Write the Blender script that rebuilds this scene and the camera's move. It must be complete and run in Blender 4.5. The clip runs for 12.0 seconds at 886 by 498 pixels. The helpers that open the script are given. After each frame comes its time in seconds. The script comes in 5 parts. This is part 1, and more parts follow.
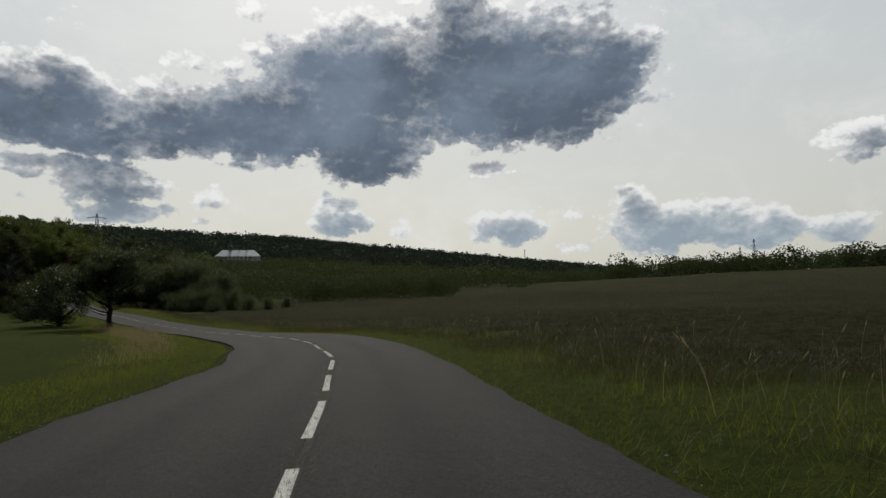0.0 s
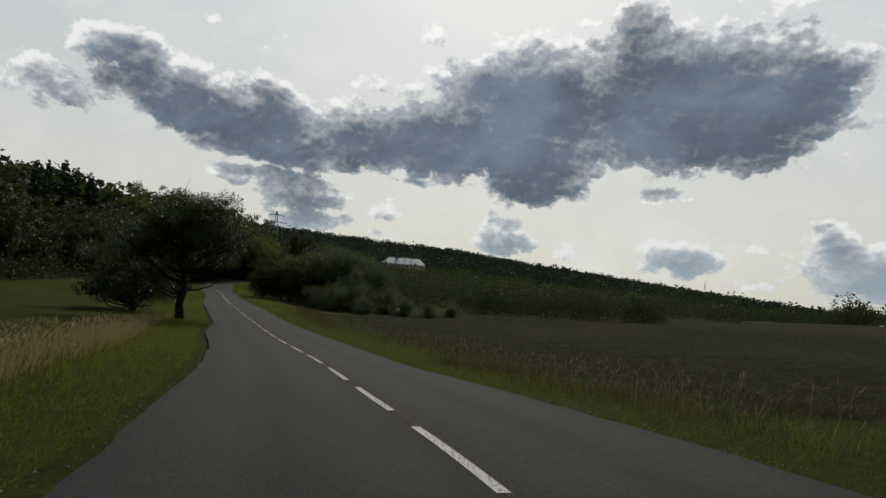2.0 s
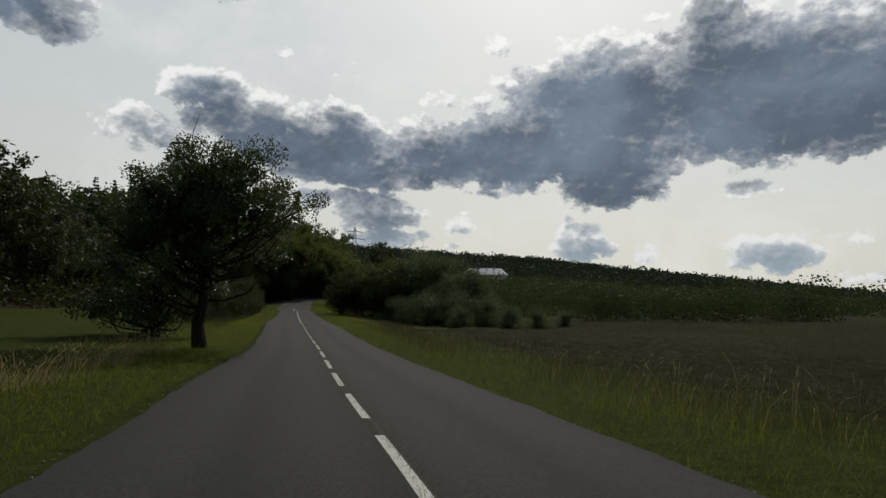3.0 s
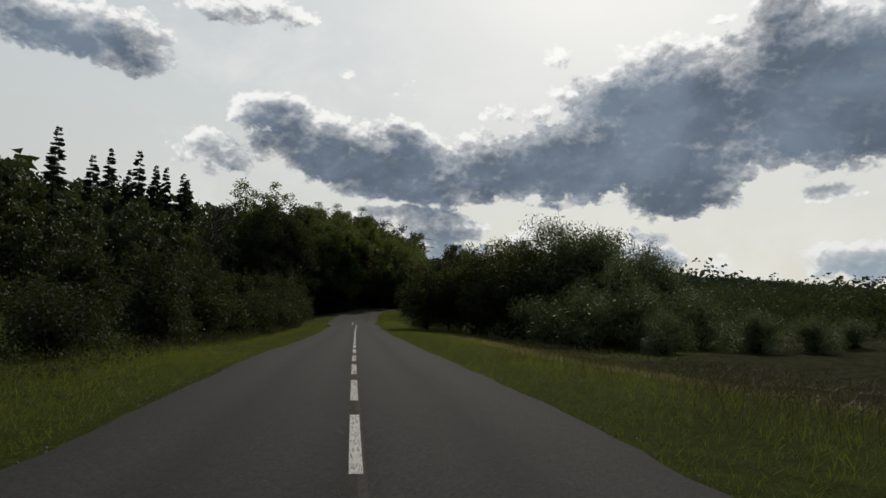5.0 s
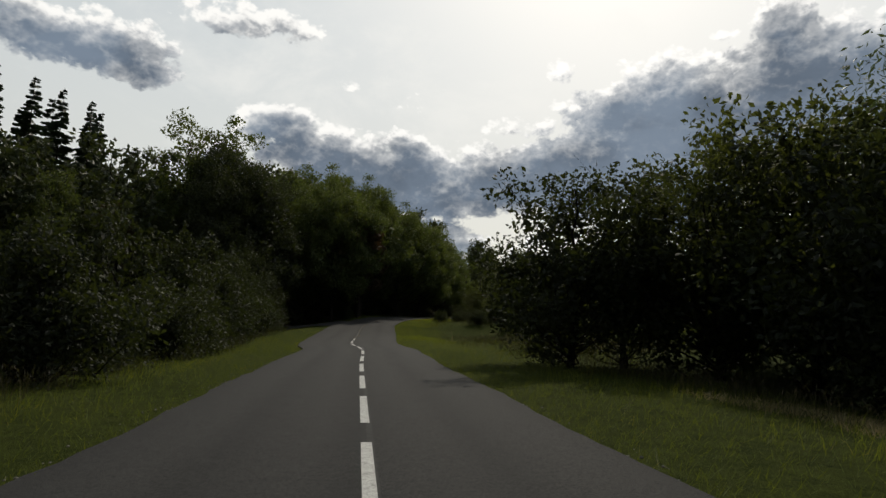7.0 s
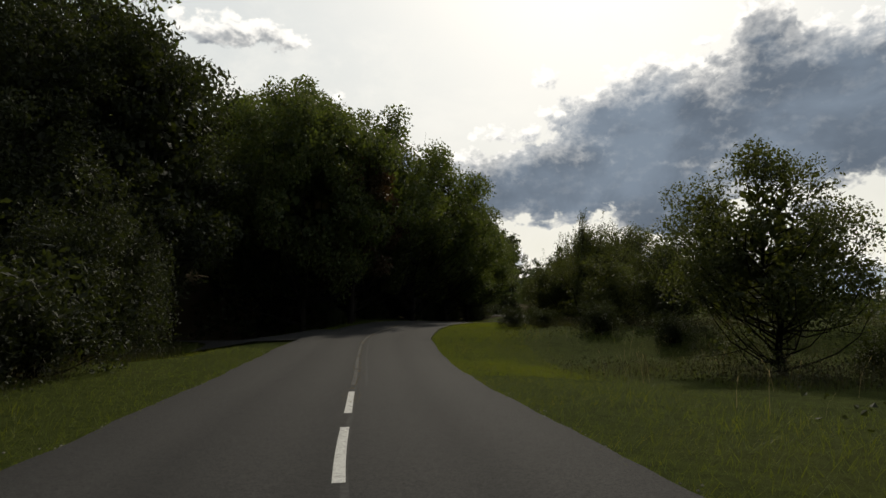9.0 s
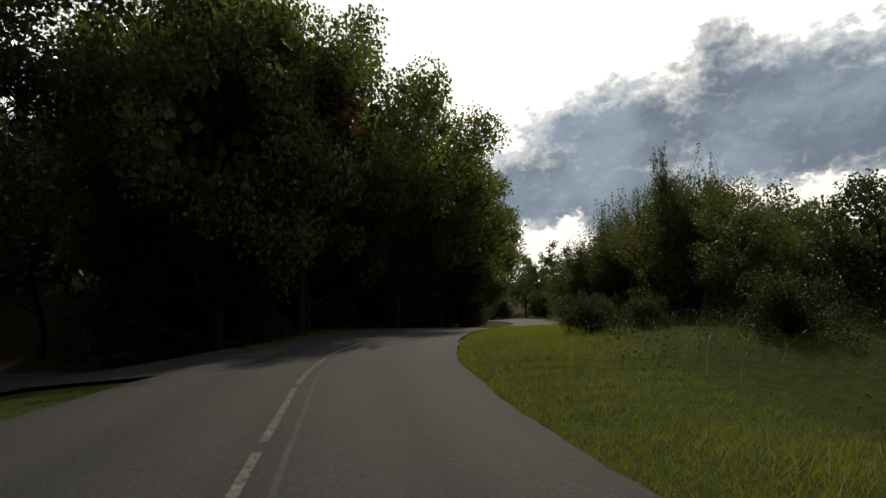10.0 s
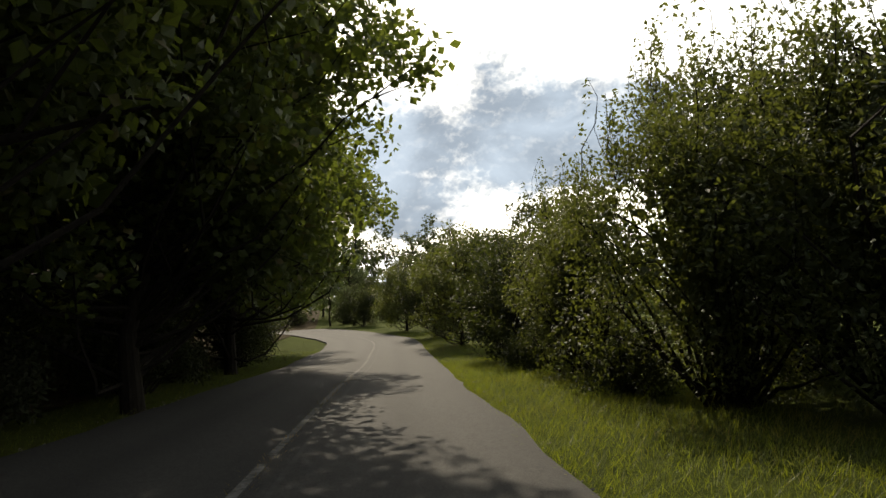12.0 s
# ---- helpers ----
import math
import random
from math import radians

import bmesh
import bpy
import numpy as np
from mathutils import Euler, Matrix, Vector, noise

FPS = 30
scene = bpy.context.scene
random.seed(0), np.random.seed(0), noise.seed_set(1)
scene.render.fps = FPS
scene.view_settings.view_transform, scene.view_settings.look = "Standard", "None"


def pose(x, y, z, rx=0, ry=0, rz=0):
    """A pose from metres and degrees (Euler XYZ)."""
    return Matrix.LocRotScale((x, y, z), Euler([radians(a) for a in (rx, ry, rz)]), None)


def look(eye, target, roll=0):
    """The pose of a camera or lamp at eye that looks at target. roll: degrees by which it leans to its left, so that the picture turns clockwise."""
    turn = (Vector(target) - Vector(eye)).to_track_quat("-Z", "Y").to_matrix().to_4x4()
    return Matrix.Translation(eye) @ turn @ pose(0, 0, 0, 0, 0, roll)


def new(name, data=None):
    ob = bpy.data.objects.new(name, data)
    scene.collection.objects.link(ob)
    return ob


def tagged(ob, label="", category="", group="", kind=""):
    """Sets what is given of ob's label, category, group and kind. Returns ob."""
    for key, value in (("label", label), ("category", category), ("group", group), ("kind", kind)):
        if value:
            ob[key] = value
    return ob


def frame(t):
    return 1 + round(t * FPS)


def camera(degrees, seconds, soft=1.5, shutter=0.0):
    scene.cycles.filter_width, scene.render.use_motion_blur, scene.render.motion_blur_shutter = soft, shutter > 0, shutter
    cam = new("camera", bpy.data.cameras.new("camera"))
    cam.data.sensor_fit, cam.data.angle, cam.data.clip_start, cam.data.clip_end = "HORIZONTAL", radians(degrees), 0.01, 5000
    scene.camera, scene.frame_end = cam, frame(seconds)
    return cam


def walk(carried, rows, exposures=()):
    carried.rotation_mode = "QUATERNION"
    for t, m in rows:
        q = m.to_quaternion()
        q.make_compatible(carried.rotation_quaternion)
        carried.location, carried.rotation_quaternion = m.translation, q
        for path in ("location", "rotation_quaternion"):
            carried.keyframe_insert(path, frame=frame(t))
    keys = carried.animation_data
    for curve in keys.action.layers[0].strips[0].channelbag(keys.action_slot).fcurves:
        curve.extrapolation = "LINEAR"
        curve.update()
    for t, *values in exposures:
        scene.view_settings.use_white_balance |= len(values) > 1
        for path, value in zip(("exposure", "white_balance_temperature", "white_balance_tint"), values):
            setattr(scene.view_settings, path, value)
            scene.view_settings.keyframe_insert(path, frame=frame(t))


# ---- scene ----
# Camera: seconds, x, y, z, yaw, pitch, roll
PATH = [
    (0.0, -0.00, -0.00, 1.31, 0.00, 3.78, 1.24),
    (0.5, -1.63, 8.07, 0.98, 2.55, 4.52, -0.43),
    (1.0, -3.59, 16.08, 0.62, 5.97, 5.39, -1.08),
    (1.5, -5.94, 24.03, 0.38, 10.28, 5.38, -2.84),
    (2.0, -8.97, 31.91, 0.07, 14.72, 5.34, -4.20),
    (2.5, -12.84, 39.76, -0.19, 18.81, 5.30, -2.21),
    (3.0, -17.45, 47.60, -0.48, 22.30, 6.11, -1.25),
    (3.5, -22.60, 55.49, -0.69, 24.69, 5.99, -0.85),
    (4.0, -28.07, 63.52, -0.77, 26.56, 6.27, -0.72),
    (4.5, -33.84, 71.72, -0.74, 27.73, 6.81, -0.74),
    (5.0, -39.91, 80.13, -0.65, 28.23, 7.35, -0.81),
    (5.5, -46.25, 88.72, -0.42, 28.34, 7.73, -0.79),
    (6.0, -52.69, 97.33, -0.31, 28.71, 7.85, -0.47),
    (6.5, -58.83, 105.64, -0.22, 28.53, 8.33, -0.60),
    (7.0, -64.64, 113.47, -0.05, 28.38, 8.52, -1.27),
    (7.5, -70.16, 120.80, 0.19, 28.37, 8.75, -1.13),
    (8.0, -75.37, 127.66, 0.38, 28.35, 9.05, -0.67),
    (8.5, -80.33, 134.23, 0.62, 28.10, 9.24, -0.22),
    (9.0, -85.07, 140.76, 0.85, 27.44, 9.19, -0.17),
    (9.5, -89.65, 147.52, 1.07, 26.62, 9.45, 0.08),
    (10.0, -94.01, 154.69, 1.39, 24.98, 10.05, 2.05),
    (10.5, -97.98, 162.01, 1.87, 20.97, 10.66, 4.59),
    (11.0, -101.23, 169.11, 2.99, 14.58, 11.23, 4.60),
    (11.5, -103.75, 175.99, 3.77, 8.73, 10.62, 3.59),
    (12.0, -105.57, 182.66, 4.16, 4.51, 8.92, 4.17),
]
cam = camera(72.0, 12.0)
walk(cam, [(t, pose(x, y, z, 90 + p, r, w)) for t, x, y, z, w, p, r in PATH],
     [(0.0, -0.12, 6450, 10), (3.5, -0.12, 6450, 10), (5.5, 0.0, 6550, 10), (7.0, 0.1, 6650, 10), (9.0, 0.22, 6850, 10), (10.0, 0.6, 7000, 10),
      (10.5, 1.0, 7150, 10), (11.0, 1.4, 7300, 10), (12.0, 1.7, 7500, 10)])

# ---- world: hazy summer sky with backlit cumulus, one veiled sun ----
SUN_AZ, SUN_EL = -11.0, 44.0


def sun_vector():
    a, e = radians(SUN_AZ), radians(SUN_EL)
    return Vector((math.sin(a) * math.cos(e), math.cos(a) * math.cos(e), math.sin(e)))


# the large dark cloud: azimuth, elevation, half width, half height (degrees), thickness
BIG_CLOUD = [
    (6.7, 19.1, 12.7, 5.6, 1.20), (15.1, 20.6, 5.5, 2.9, 1.05), (-7.3, 19.9, 10.8, 4.2, 1.10), (-13.6, 15.6, 14.2, 3.5, 1.15), (-7.2, 12.7, 5.6, 2.6, 1.05),
    (-22.9, 15.4, 8.2, 3.4, 1.00), (-19.6, 19.7, 6.1, 1.6, 0.62), (-34.1, 15.8, 5.3, 3.0, 1.10), (-30.6, 13.0, 7.0, 1.8, 1.00), (11.8, 14.8, 3.3, 2.4, 0.90),
    (-11.5, 22.6, 5.9, 1.5, 0.70), (-1.8, 24.2, 7.1, 1.6, 0.62), (12.2, 23.5, 8.0, 1.9, 0.66), (-18.1, 24.7, 3.6, 1.2, 0.62), (19.7, 21.7, 3.1, 1.4, 0.50),
]
# small clouds over the horizon: azimuth, elevation, half width, half height (degrees), thickness
LOW_CLOUDS = [
    (-34.0, 10.0, 4.0, 1.0, 0.80), (-28.5, 9.5, 4.7, 1.5, 0.95), (-27.4, 7.2, 3.8, 0.9, 0.85), (-20.9, 8.4, 2.2, 1.0, 0.80), (-18.4, 11.3, 1.7, 0.6, 0.66),
    (-21.2, 6.4, 1.7, 0.7, 0.60), (-35.4, 8.0, 1.7, 0.5, 0.60), (-9.3, 7.0, 3.3, 1.5, 0.90), (-11.2, 8.5, 1.0, 0.9, 0.75), (-3.7, 5.4, 1.6, 1.0, 0.66),
    (4.6, 11.0, 1.8, 0.7, 0.85), (6.6, 5.7, 3.7, 1.8, 0.95), (1.8, 6.7, 1.6, 0.8, 0.50), (11.5, 6.8, 2.4, 0.9, 0.60), (20.8, 5.2, 7.0, 1.9, 1.00),
    (17.8, 7.5, 2.1, 1.2, 0.90), (28.9, 5.8, 1.8, 1.0, 0.85), (26.6, 4.2, 5.7, 1.3, 0.95), (34.0, 4.4, 3.5, 1.4, 0.85),
]
# clouds beside and above it: azimuth, elevation, half width, half height (degrees), thickness
SIDE_CLOUDS = [
    (16.2, 9.4, 1.4, 0.4, 0.50), (12.1, 4.0, 3.1, 0.8, 0.60), (35.1, 11.0, 2.9, 1.3, 0.90), (-61.6, 23.1, 9.0, 2.4, 0.95), (-65.2, 24.1, 5.5, 1.5, 0.90),
    (-48.2, 27.3, 8.8, 1.3, 0.80), (-56.8, 21.7, 4.7, 1.4, 0.82), (-44.7, 18.9, 3.8, 1.9, 0.95), (-39.4, 16.4, 6.0, 3.0, 1.05), (-49.0, 15.6, 4.1, 1.8, 0.80),
    (-36.9, 23.3, 4.4, 1.1, 0.46), (-32.7, 21.1, 2.9, 1.4, 0.45), (1.2, 25.4, 3.5, 3.1, 0.85), (14.7, 26.3, 5.6, 0.9, 0.66), (-2.5, 26.1, 1.8, 1.2, 0.60),
    (11.9, 20.6, 8.4, 2.3, 0.90), (1.5, 30.2, 2.3, 0.8, 0.60),
]
# clouds out of sight: azimuth, elevation, half width, half height (degrees), thickness
BACK_CLOUDS = [
    (-85.0, 12.0, 12.0, 4.0, 0.90), (60.0, 12.0, 12.0, 4.0, 0.80), (95.0, 20.0, 16.0, 7.0, 0.90), (140.0, 14.0, 18.0, 5.0, 0.80), (185.0, 24.0, 20.0, 7.0, 0.80),
    (230.0, 16.0, 16.0, 6.0, 0.90), (90.0, 50.0, 25.0, 10.0, 0.80), (-100.0, 45.0, 25.0, 9.0, 0.70),
]
CLOUDS = BIG_CLOUD + LOW_CLOUDS + SIDE_CLOUDS + BACK_CLOUDS


def build_world():
    world = bpy.data.worlds.new("sky")
    scene.world = world
    world.use_nodes = True
    nt = world.node_tree
    nt.nodes.clear()
    N, L = nt.nodes.new, nt.links.new

    def put(sock, val):
        if isinstance(val, bpy.types.NodeSocket):
            L(val, sock)
        else:
            sock.default_value = val

    def m(op, a, b=0.0, c=0.0, clamp=False):
        n = N("ShaderNodeMath")
        n.operation, n.use_clamp = op, clamp
        put(n.inputs[0], a), put(n.inputs[1], b), put(n.inputs[2], c)
        return n.outputs[0]

    def mixc(f, a, b, blend="MIX"):
        n = N("ShaderNodeMix")
        n.data_type, n.blend_type = "RGBA", blend
        put(n.inputs[0], f), put(n.inputs[6], a), put(n.inputs[7], b)
        return n.outputs[2]

    def sm(x, lo, hi):
        n = N("ShaderNodeMapRange")
        n.interpolation_type = "SMOOTHSTEP"
        put(n.inputs[0], x)
        n.inputs[1].default_value, n.inputs[2].default_value = lo, hi
        return n.outputs[0]

    tc = N("ShaderNodeTexCoord").outputs["Generated"]
    sep = N("ShaderNodeSeparateXYZ")
    L(tc, sep.inputs[0])
    az = m("MULTIPLY", m("ARCTAN2", sep.outputs[0], sep.outputs[1]), 180 / math.pi)
    el = m("MULTIPLY", m("ARCSINE", sep.outputs[2]), 180 / math.pi)

    def noise_tex(scale, detail, rough, distort=0.0, vec=tc, lac=2.0):
        n = N("ShaderNodeTexNoise")
        n.inputs["Scale"].default_value, n.inputs["Detail"].default_value = scale, detail
        n.inputs["Roughness"].default_value, n.inputs["Distortion"].default_value = rough, distort
        n.inputs["Lacunarity"].default_value = lac
        L(vec, n.inputs["Vector"])
        return n.outputs["Fac"]

    st = N("ShaderNodeMapping")
    st.inputs["Scale"].default_value = (1.0, 1.0, 1.35)
    L(tc, st.inputs["Vector"])
    stv = st.outputs[0]
    w1 = m("SUBTRACT", noise_tex(9.0, 3, 0.5, 0.0, stv), 0.5)
    w2m = N("ShaderNodeMapping")
    w2m.inputs["Location"].default_value = (5.2, 1.3, 7.7)
    L(stv, w2m.inputs["Vector"])
    w2 = m("SUBTRACT", noise_tex(9.0, 3, 0.5, 0.0, w2m.outputs[0]), 0.5)
    comb = N("ShaderNodeCombineXYZ")
    L(m("ADD", az, m("MULTIPLY", w1, 5.5)), comb.inputs[0])
    L(m("ADD", el, m("MULTIPLY", w2, 3.2)), comb.inputs[1])
    comb_up = N("ShaderNodeVectorMath")
    comb_up.operation = "ADD"
    L(comb.outputs[0], comb_up.inputs[0])
    comb_up.inputs[1].default_value = (-0.6, 1.5, 0)
    total = total_up = None
    for a, e, ra, re, k, where in [(*c, 0) for c in CLOUDS] + [(*c, 1) for c in CLOUDS]:
        mp = N("ShaderNodeMapping")
        mp.vector_type = "TEXTURE"
        mp.inputs["Location"].default_value = (a if a <= 180 else a - 360, e, 0)
        mp.inputs["Scale"].default_value = (ra * 1.42, re * (1.45 if e > 12 else 1.7), 1)
        L(comb_up.outputs[0] if where else comb.outputs[0], mp.inputs["Vector"])
        g = N("ShaderNodeTexGradient")
        g.gradient_type = "SPHERICAL"
        L(mp.outputs[0], g.inputs["Vector"])
        gs = m("POWER", g.outputs["Fac"], 0.6)
        gs = m("MULTIPLY", gs, k)
        if where:
            total_up = gs if total_up is None else m("SMOOTH_MAX", total_up, gs, 0.12)
        else:
            total = gs if total is None else m("SMOOTH_MAX", total, gs, 0.12)
    fine = noise_tex(22.0, 8, 0.52, 0.0, stv)

    def puffs(scale, vec, detail=3.0):
        """Rounded heads, large and small."""
        n = N("ShaderNodeTexVoronoi")
        n.feature = "SMOOTH_F1"
        n.inputs["Scale"].default_value, n.inputs["Detail"].default_value = scale, detail
        n.inputs["Roughness"].default_value, n.inputs["Smoothness"].default_value = 0.6, 0.6
        L(vec, n.inputs["Vector"])
        return m("SUBTRACT", 0.42, n.outputs["Distance"])

    warp = N("ShaderNodeVectorMath")
    warp.operation = "MULTIPLY_ADD"
    wn = N("ShaderNodeTexNoise")
    wn.inputs["Scale"].default_value, wn.inputs["Detail"].default_value = 30.0, 4.0
    L(stv, wn.inputs["Vector"])
    L(wn.outputs["Color"], warp.inputs[0])
    warp.inputs[1].default_value = (0.014, 0.014, 0.014)
    L(stv, warp.inputs[2])
    up = N("ShaderNodeVectorMath")
    up.operation = "ADD"
    L(warp.outputs[0], up.inputs[0])
    up.inputs[1].default_value = (-0.004, 0.0, 0.011)
    billow = m("ADD", puffs(24.0, warp.outputs[0]), m("MULTIPLY", puffs(75.0, warp.outputs[0], 2.0), 0.38))
    billow_up = m("ADD", puffs(24.0, up.outputs[0]), m("MULTIPLY", puffs(75.0, up.outputs[0], 2.0), 0.38))
    upm = N("ShaderNodeMapping")
    upm.inputs["Location"].default_value = (-0.004, 0.0, 0.016)
    L(stv, upm.inputs["Vector"])
    fine_up = noise_tex(22.0, 6, 0.52, 0.0, upm.outputs[0])
    dens = m("ADD", total, m("MULTIPLY", m("SUBTRACT", fine, 0.46), 0.40))
    dens = m("ADD", dens, m("MULTIPLY", billow, 0.34))
    cover = sm(dens, 0.15, 0.31)
    # light from above and behind: heads bright, bellies grey
    relief = m("ADD", m("MULTIPLY", m("SUBTRACT", fine, fine_up), 0.55), m("MULTIPLY", m("SUBTRACT", billow, billow_up), 0.5))
    top = m("ADD", m("MULTIPLY", m("SUBTRACT", total, total_up), 1.3), relief)
    top = m("MINIMUM", m("MAXIMUM", top, -0.4), 0.7)
    body = m("ADD", total, m("ADD", m("MULTIPLY", m("SUBTRACT", fine, 0.46), 0.30), m("MULTIPLY", billow, 0.12)))
    thick = m("SUBTRACT", body, m("MULTIPLY", top, 0.50))
    # the sky behind: clear-sky model whitened by haze
    sky = N("ShaderNodeTexSky")
    sky.sky_type, sky.sun_disc = "NISHITA", False
    sky.sun_elevation, sky.sun_rotation = radians(SUN_EL), radians(SUN_AZ)
    sky.air_density, sky.dust_density, sky.ozone_density = 1.0, 4.0, 1.0
    base = mixc(1.0, sky.outputs[0], (0.075, 0.075, 0.075, 1), "MULTIPLY")
    sv = sun_vector()
    dot = N("ShaderNodeVectorMath")
    dot.operation = "DOT_PRODUCT"
    L(tc, dot.inputs[0])
    dot.inputs[1].default_value = sv
    near_sun = m("POWER", m("MAXIMUM", dot.outputs["Value"], 0.0), 18.0)
    low = sm(el, 30.0, -2.0)
    haze = mixc(low, (0.64, 0.69, 0.70, 1), (0.74, 0.735, 0.655, 1))
    base = mixc(0.82, base, haze)
    glow = mixc(m("MULTIPLY", near_sun, 0.7), base, (1.02, 1.0, 0.95, 1))
    veil = noise_tex(5.0, 6, 0.65, 0.3, stv)
    glow = mixc(m("MULTIPLY", sm(veil, 0.45, 0.75), 0.45), glow, (0.86, 0.86, 0.83, 1))
    lit = mixc(near_sun, (0.92, 0.92, 0.90, 1), (1.16, 1.14, 1.10, 1))
    lit = mixc(m("MULTIPLY", sm(el, 13.0, 5.0), 0.45), lit, (0.70, 0.72, 0.71, 1))
    shade_v = noise_tex(6.0, 5, 0.55, 0.3, stv)
    dark = mixc(sm(shade_v, 0.36, 0.66), (0.090, 0.122, 0.170, 1), (0.165, 0.215, 0.285, 1))
    dark = mixc(sm(el, 11.0, 4.0), dark, (0.30, 0.37, 0.43, 1))
    half = mixc(0.55, lit, dark)
    cloud = mixc(sm(thick, 0.20, 0.46), lit, half)
    cloud = mixc(sm(thick, 0.30, 0.76), cloud, dark)
    bright = m("MULTIPLY", m("MAXIMUM", relief, 0.0), m("SUBTRACT", 1.2, m("MULTIPLY", sm(thick, 0.22, 0.52), 1.06)))
    cloud = mixc(bright, cloud, lit)
    cloud = mixc(m("MULTIPLY", m("MAXIMUM", m("MULTIPLY", relief, -1.0), 0.0), 0.35), cloud, dark)
    out_c = mixc(m("MULTIPLY", cover, 0.97), glow, cloud)
    # the half of the sky away from the sun, and the zenith, are darker and bluer
    away = sm(dot.outputs["Value"], 0.72, -0.2)
    out_c = mixc(m("MULTIPLY", away, 0.85), out_c, (0.095, 0.120, 0.155, 1))
    out_c = mixc(m("MULTIPLY", sm(el, 36.0, 62.0), 0.75), out_c, (0.11, 0.14, 0.19, 1))
    bg = N("ShaderNodeBackground")
    L(out_c, bg.inputs["Color"])
    bg.inputs["Strength"].default_value = 1.0
    out = N("ShaderNodeOutputWorld")
    L(bg.outputs[0], out.inputs["Surface"])


build_world()
sun = new("sun", bpy.data.lights.new("sun", "SUN"))
sun.data.energy, sun.data.angle, sun.data.color = 2.2, radians(0.8), (1.0, 0.93, 0.80)
sun.matrix_world = look((0, 0, 60), tuple(Vector((0, 0, 60)) - sun_vector()))


# ---- materials ----
def material(name):
    mt = bpy.data.materials.new(name)
    mt.use_nodes = True
    return mt, mt.node_tree, mt.node_tree.nodes["Principled BSDF"]


def tex_noise(nt, scale, detail=6.0, rough=0.6, vec=None, distort=0.0):
    n = nt.nodes.new("ShaderNodeTexNoise")
    n.inputs["Scale"].default_value, n.inputs["Detail"].default_value = scale, detail
    n.inputs["Roughness"].default_value, n.inputs["Distortion"].default_value = rough, distort
    if vec is None:
        vec = nt.nodes.new("ShaderNodeNewGeometry").outputs["Position"]
    nt.links.new(vec, n.inputs["Vector"])
    return n.outputs["Fac"]


def ramp(nt, fac, stops):
    n = nt.nodes.new("ShaderNodeValToRGB")
    cr = n.color_ramp
    while len(cr.elements) < len(stops):
        cr.elements.new(0.5)
    for el, (p, c) in zip(cr.elements, stops):
        el.position, el.color = p, (*c, 1)
    nt.links.new(fac, n.inputs[0])
    return n.outputs[0]


def mix(nt, f, a, b, blend="MIX"):
    n = nt.nodes.new("ShaderNodeMix")
    n.data_type, n.blend_type = "RGBA", blend
    for s, v in ((n.inputs[0], f), (n.inputs[6], a), (n.inputs[7], b)):
        if isinstance(v, bpy.types.NodeSocket):
            nt.links.new(v, s)
        else:
            s.default_value = v if isinstance(v, float) else (*v, 1)
    return n.outputs[2]


def bump(nt, bsdf, height, strength, dist):
    n = nt.nodes.new("ShaderNodeBump")
    n.inputs["Strength"].default_value, n.inputs["Distance"].default_value = strength, dist
    nt.links.new(height, n.inputs["Height"])
    nt.links.new(n.outputs[0], bsdf.inputs["Normal"])


def mat_asphalt():
    mt, nt, b = material("asphalt")
    big = tex_noise(nt, 0.35, 4, 0.6)
    mid = tex_noise(nt, 9.0, 7, 0.75)
    grit = tex_noise(nt, 130.0, 3, 0.8)
    stone = nt.nodes.new("ShaderNodeTexVoronoi")
    stone.inputs["Scale"].default_value = 58.0
    nt.links.new(nt.nodes.new("ShaderNodeNewGeometry").outputs["Position"], stone.inputs["Vector"])
    col = ramp(nt, big, [(0.3, (0.014, 0.014, 0.014)), (0.7, (0.024, 0.0235, 0.023))])
    col = mix(nt, 0.45, col, ramp(nt, mid, [(0.38, (0.008, 0.008, 0.008)), (0.62, (0.046, 0.0455, 0.044))]))
    col = mix(nt, 0.5, col, ramp(nt, grit, [(0.35, (0.005, 0.005, 0.005)), (0.7, (0.068, 0.067, 0.064))]))
    col = mix(nt, 0.38, col, ramp(nt, stone.outputs["Color"], [(0.2, (0.008, 0.008, 0.008)), (0.9, (0.060, 0.059, 0.056))]))
    lane = nt.nodes.new("ShaderNodeAttribute")
    lane.attribute_name = "wear"
    col = mix(nt, 1.0, col, ramp(nt, lane.outputs["Fac"], [(0.0, (0.80, 0.80, 0.80)), (1.0, (1.18, 1.17, 1.15))]), "MULTIPLY")
    nt.links.new(col, b.inputs["Base Color"])
    b.inputs["Roughness"].default_value = 0.85
    b.inputs["Specular IOR Level"].default_value = 0.12
    bump(nt, b, grit, 0.7, 0.008)
    return mt


def mat_paint():
    mt, nt, b = material("road_paint")
    wear = tex_noise(nt, 14.0, 6, 0.75)
    grit = tex_noise(nt, 120.0, 2, 0.7)
    col = ramp(nt, wear, [(0.36, (0.06, 0.06, 0.056)), (0.50, (0.36, 0.36, 0.335)), (0.8, (0.52, 0.52, 0.49))])
    col = mix(nt, 0.45, col, ramp(nt, grit, [(0.35, (0.05, 0.05, 0.05)), (0.6, (0.6, 0.6, 0.57))]))
    nt.links.new(col, b.inputs["Base Color"])
    b.inputs["Roughness"].default_value = 0.7
    bump(nt, b, grit, 0.4, 0.004)
    return mt


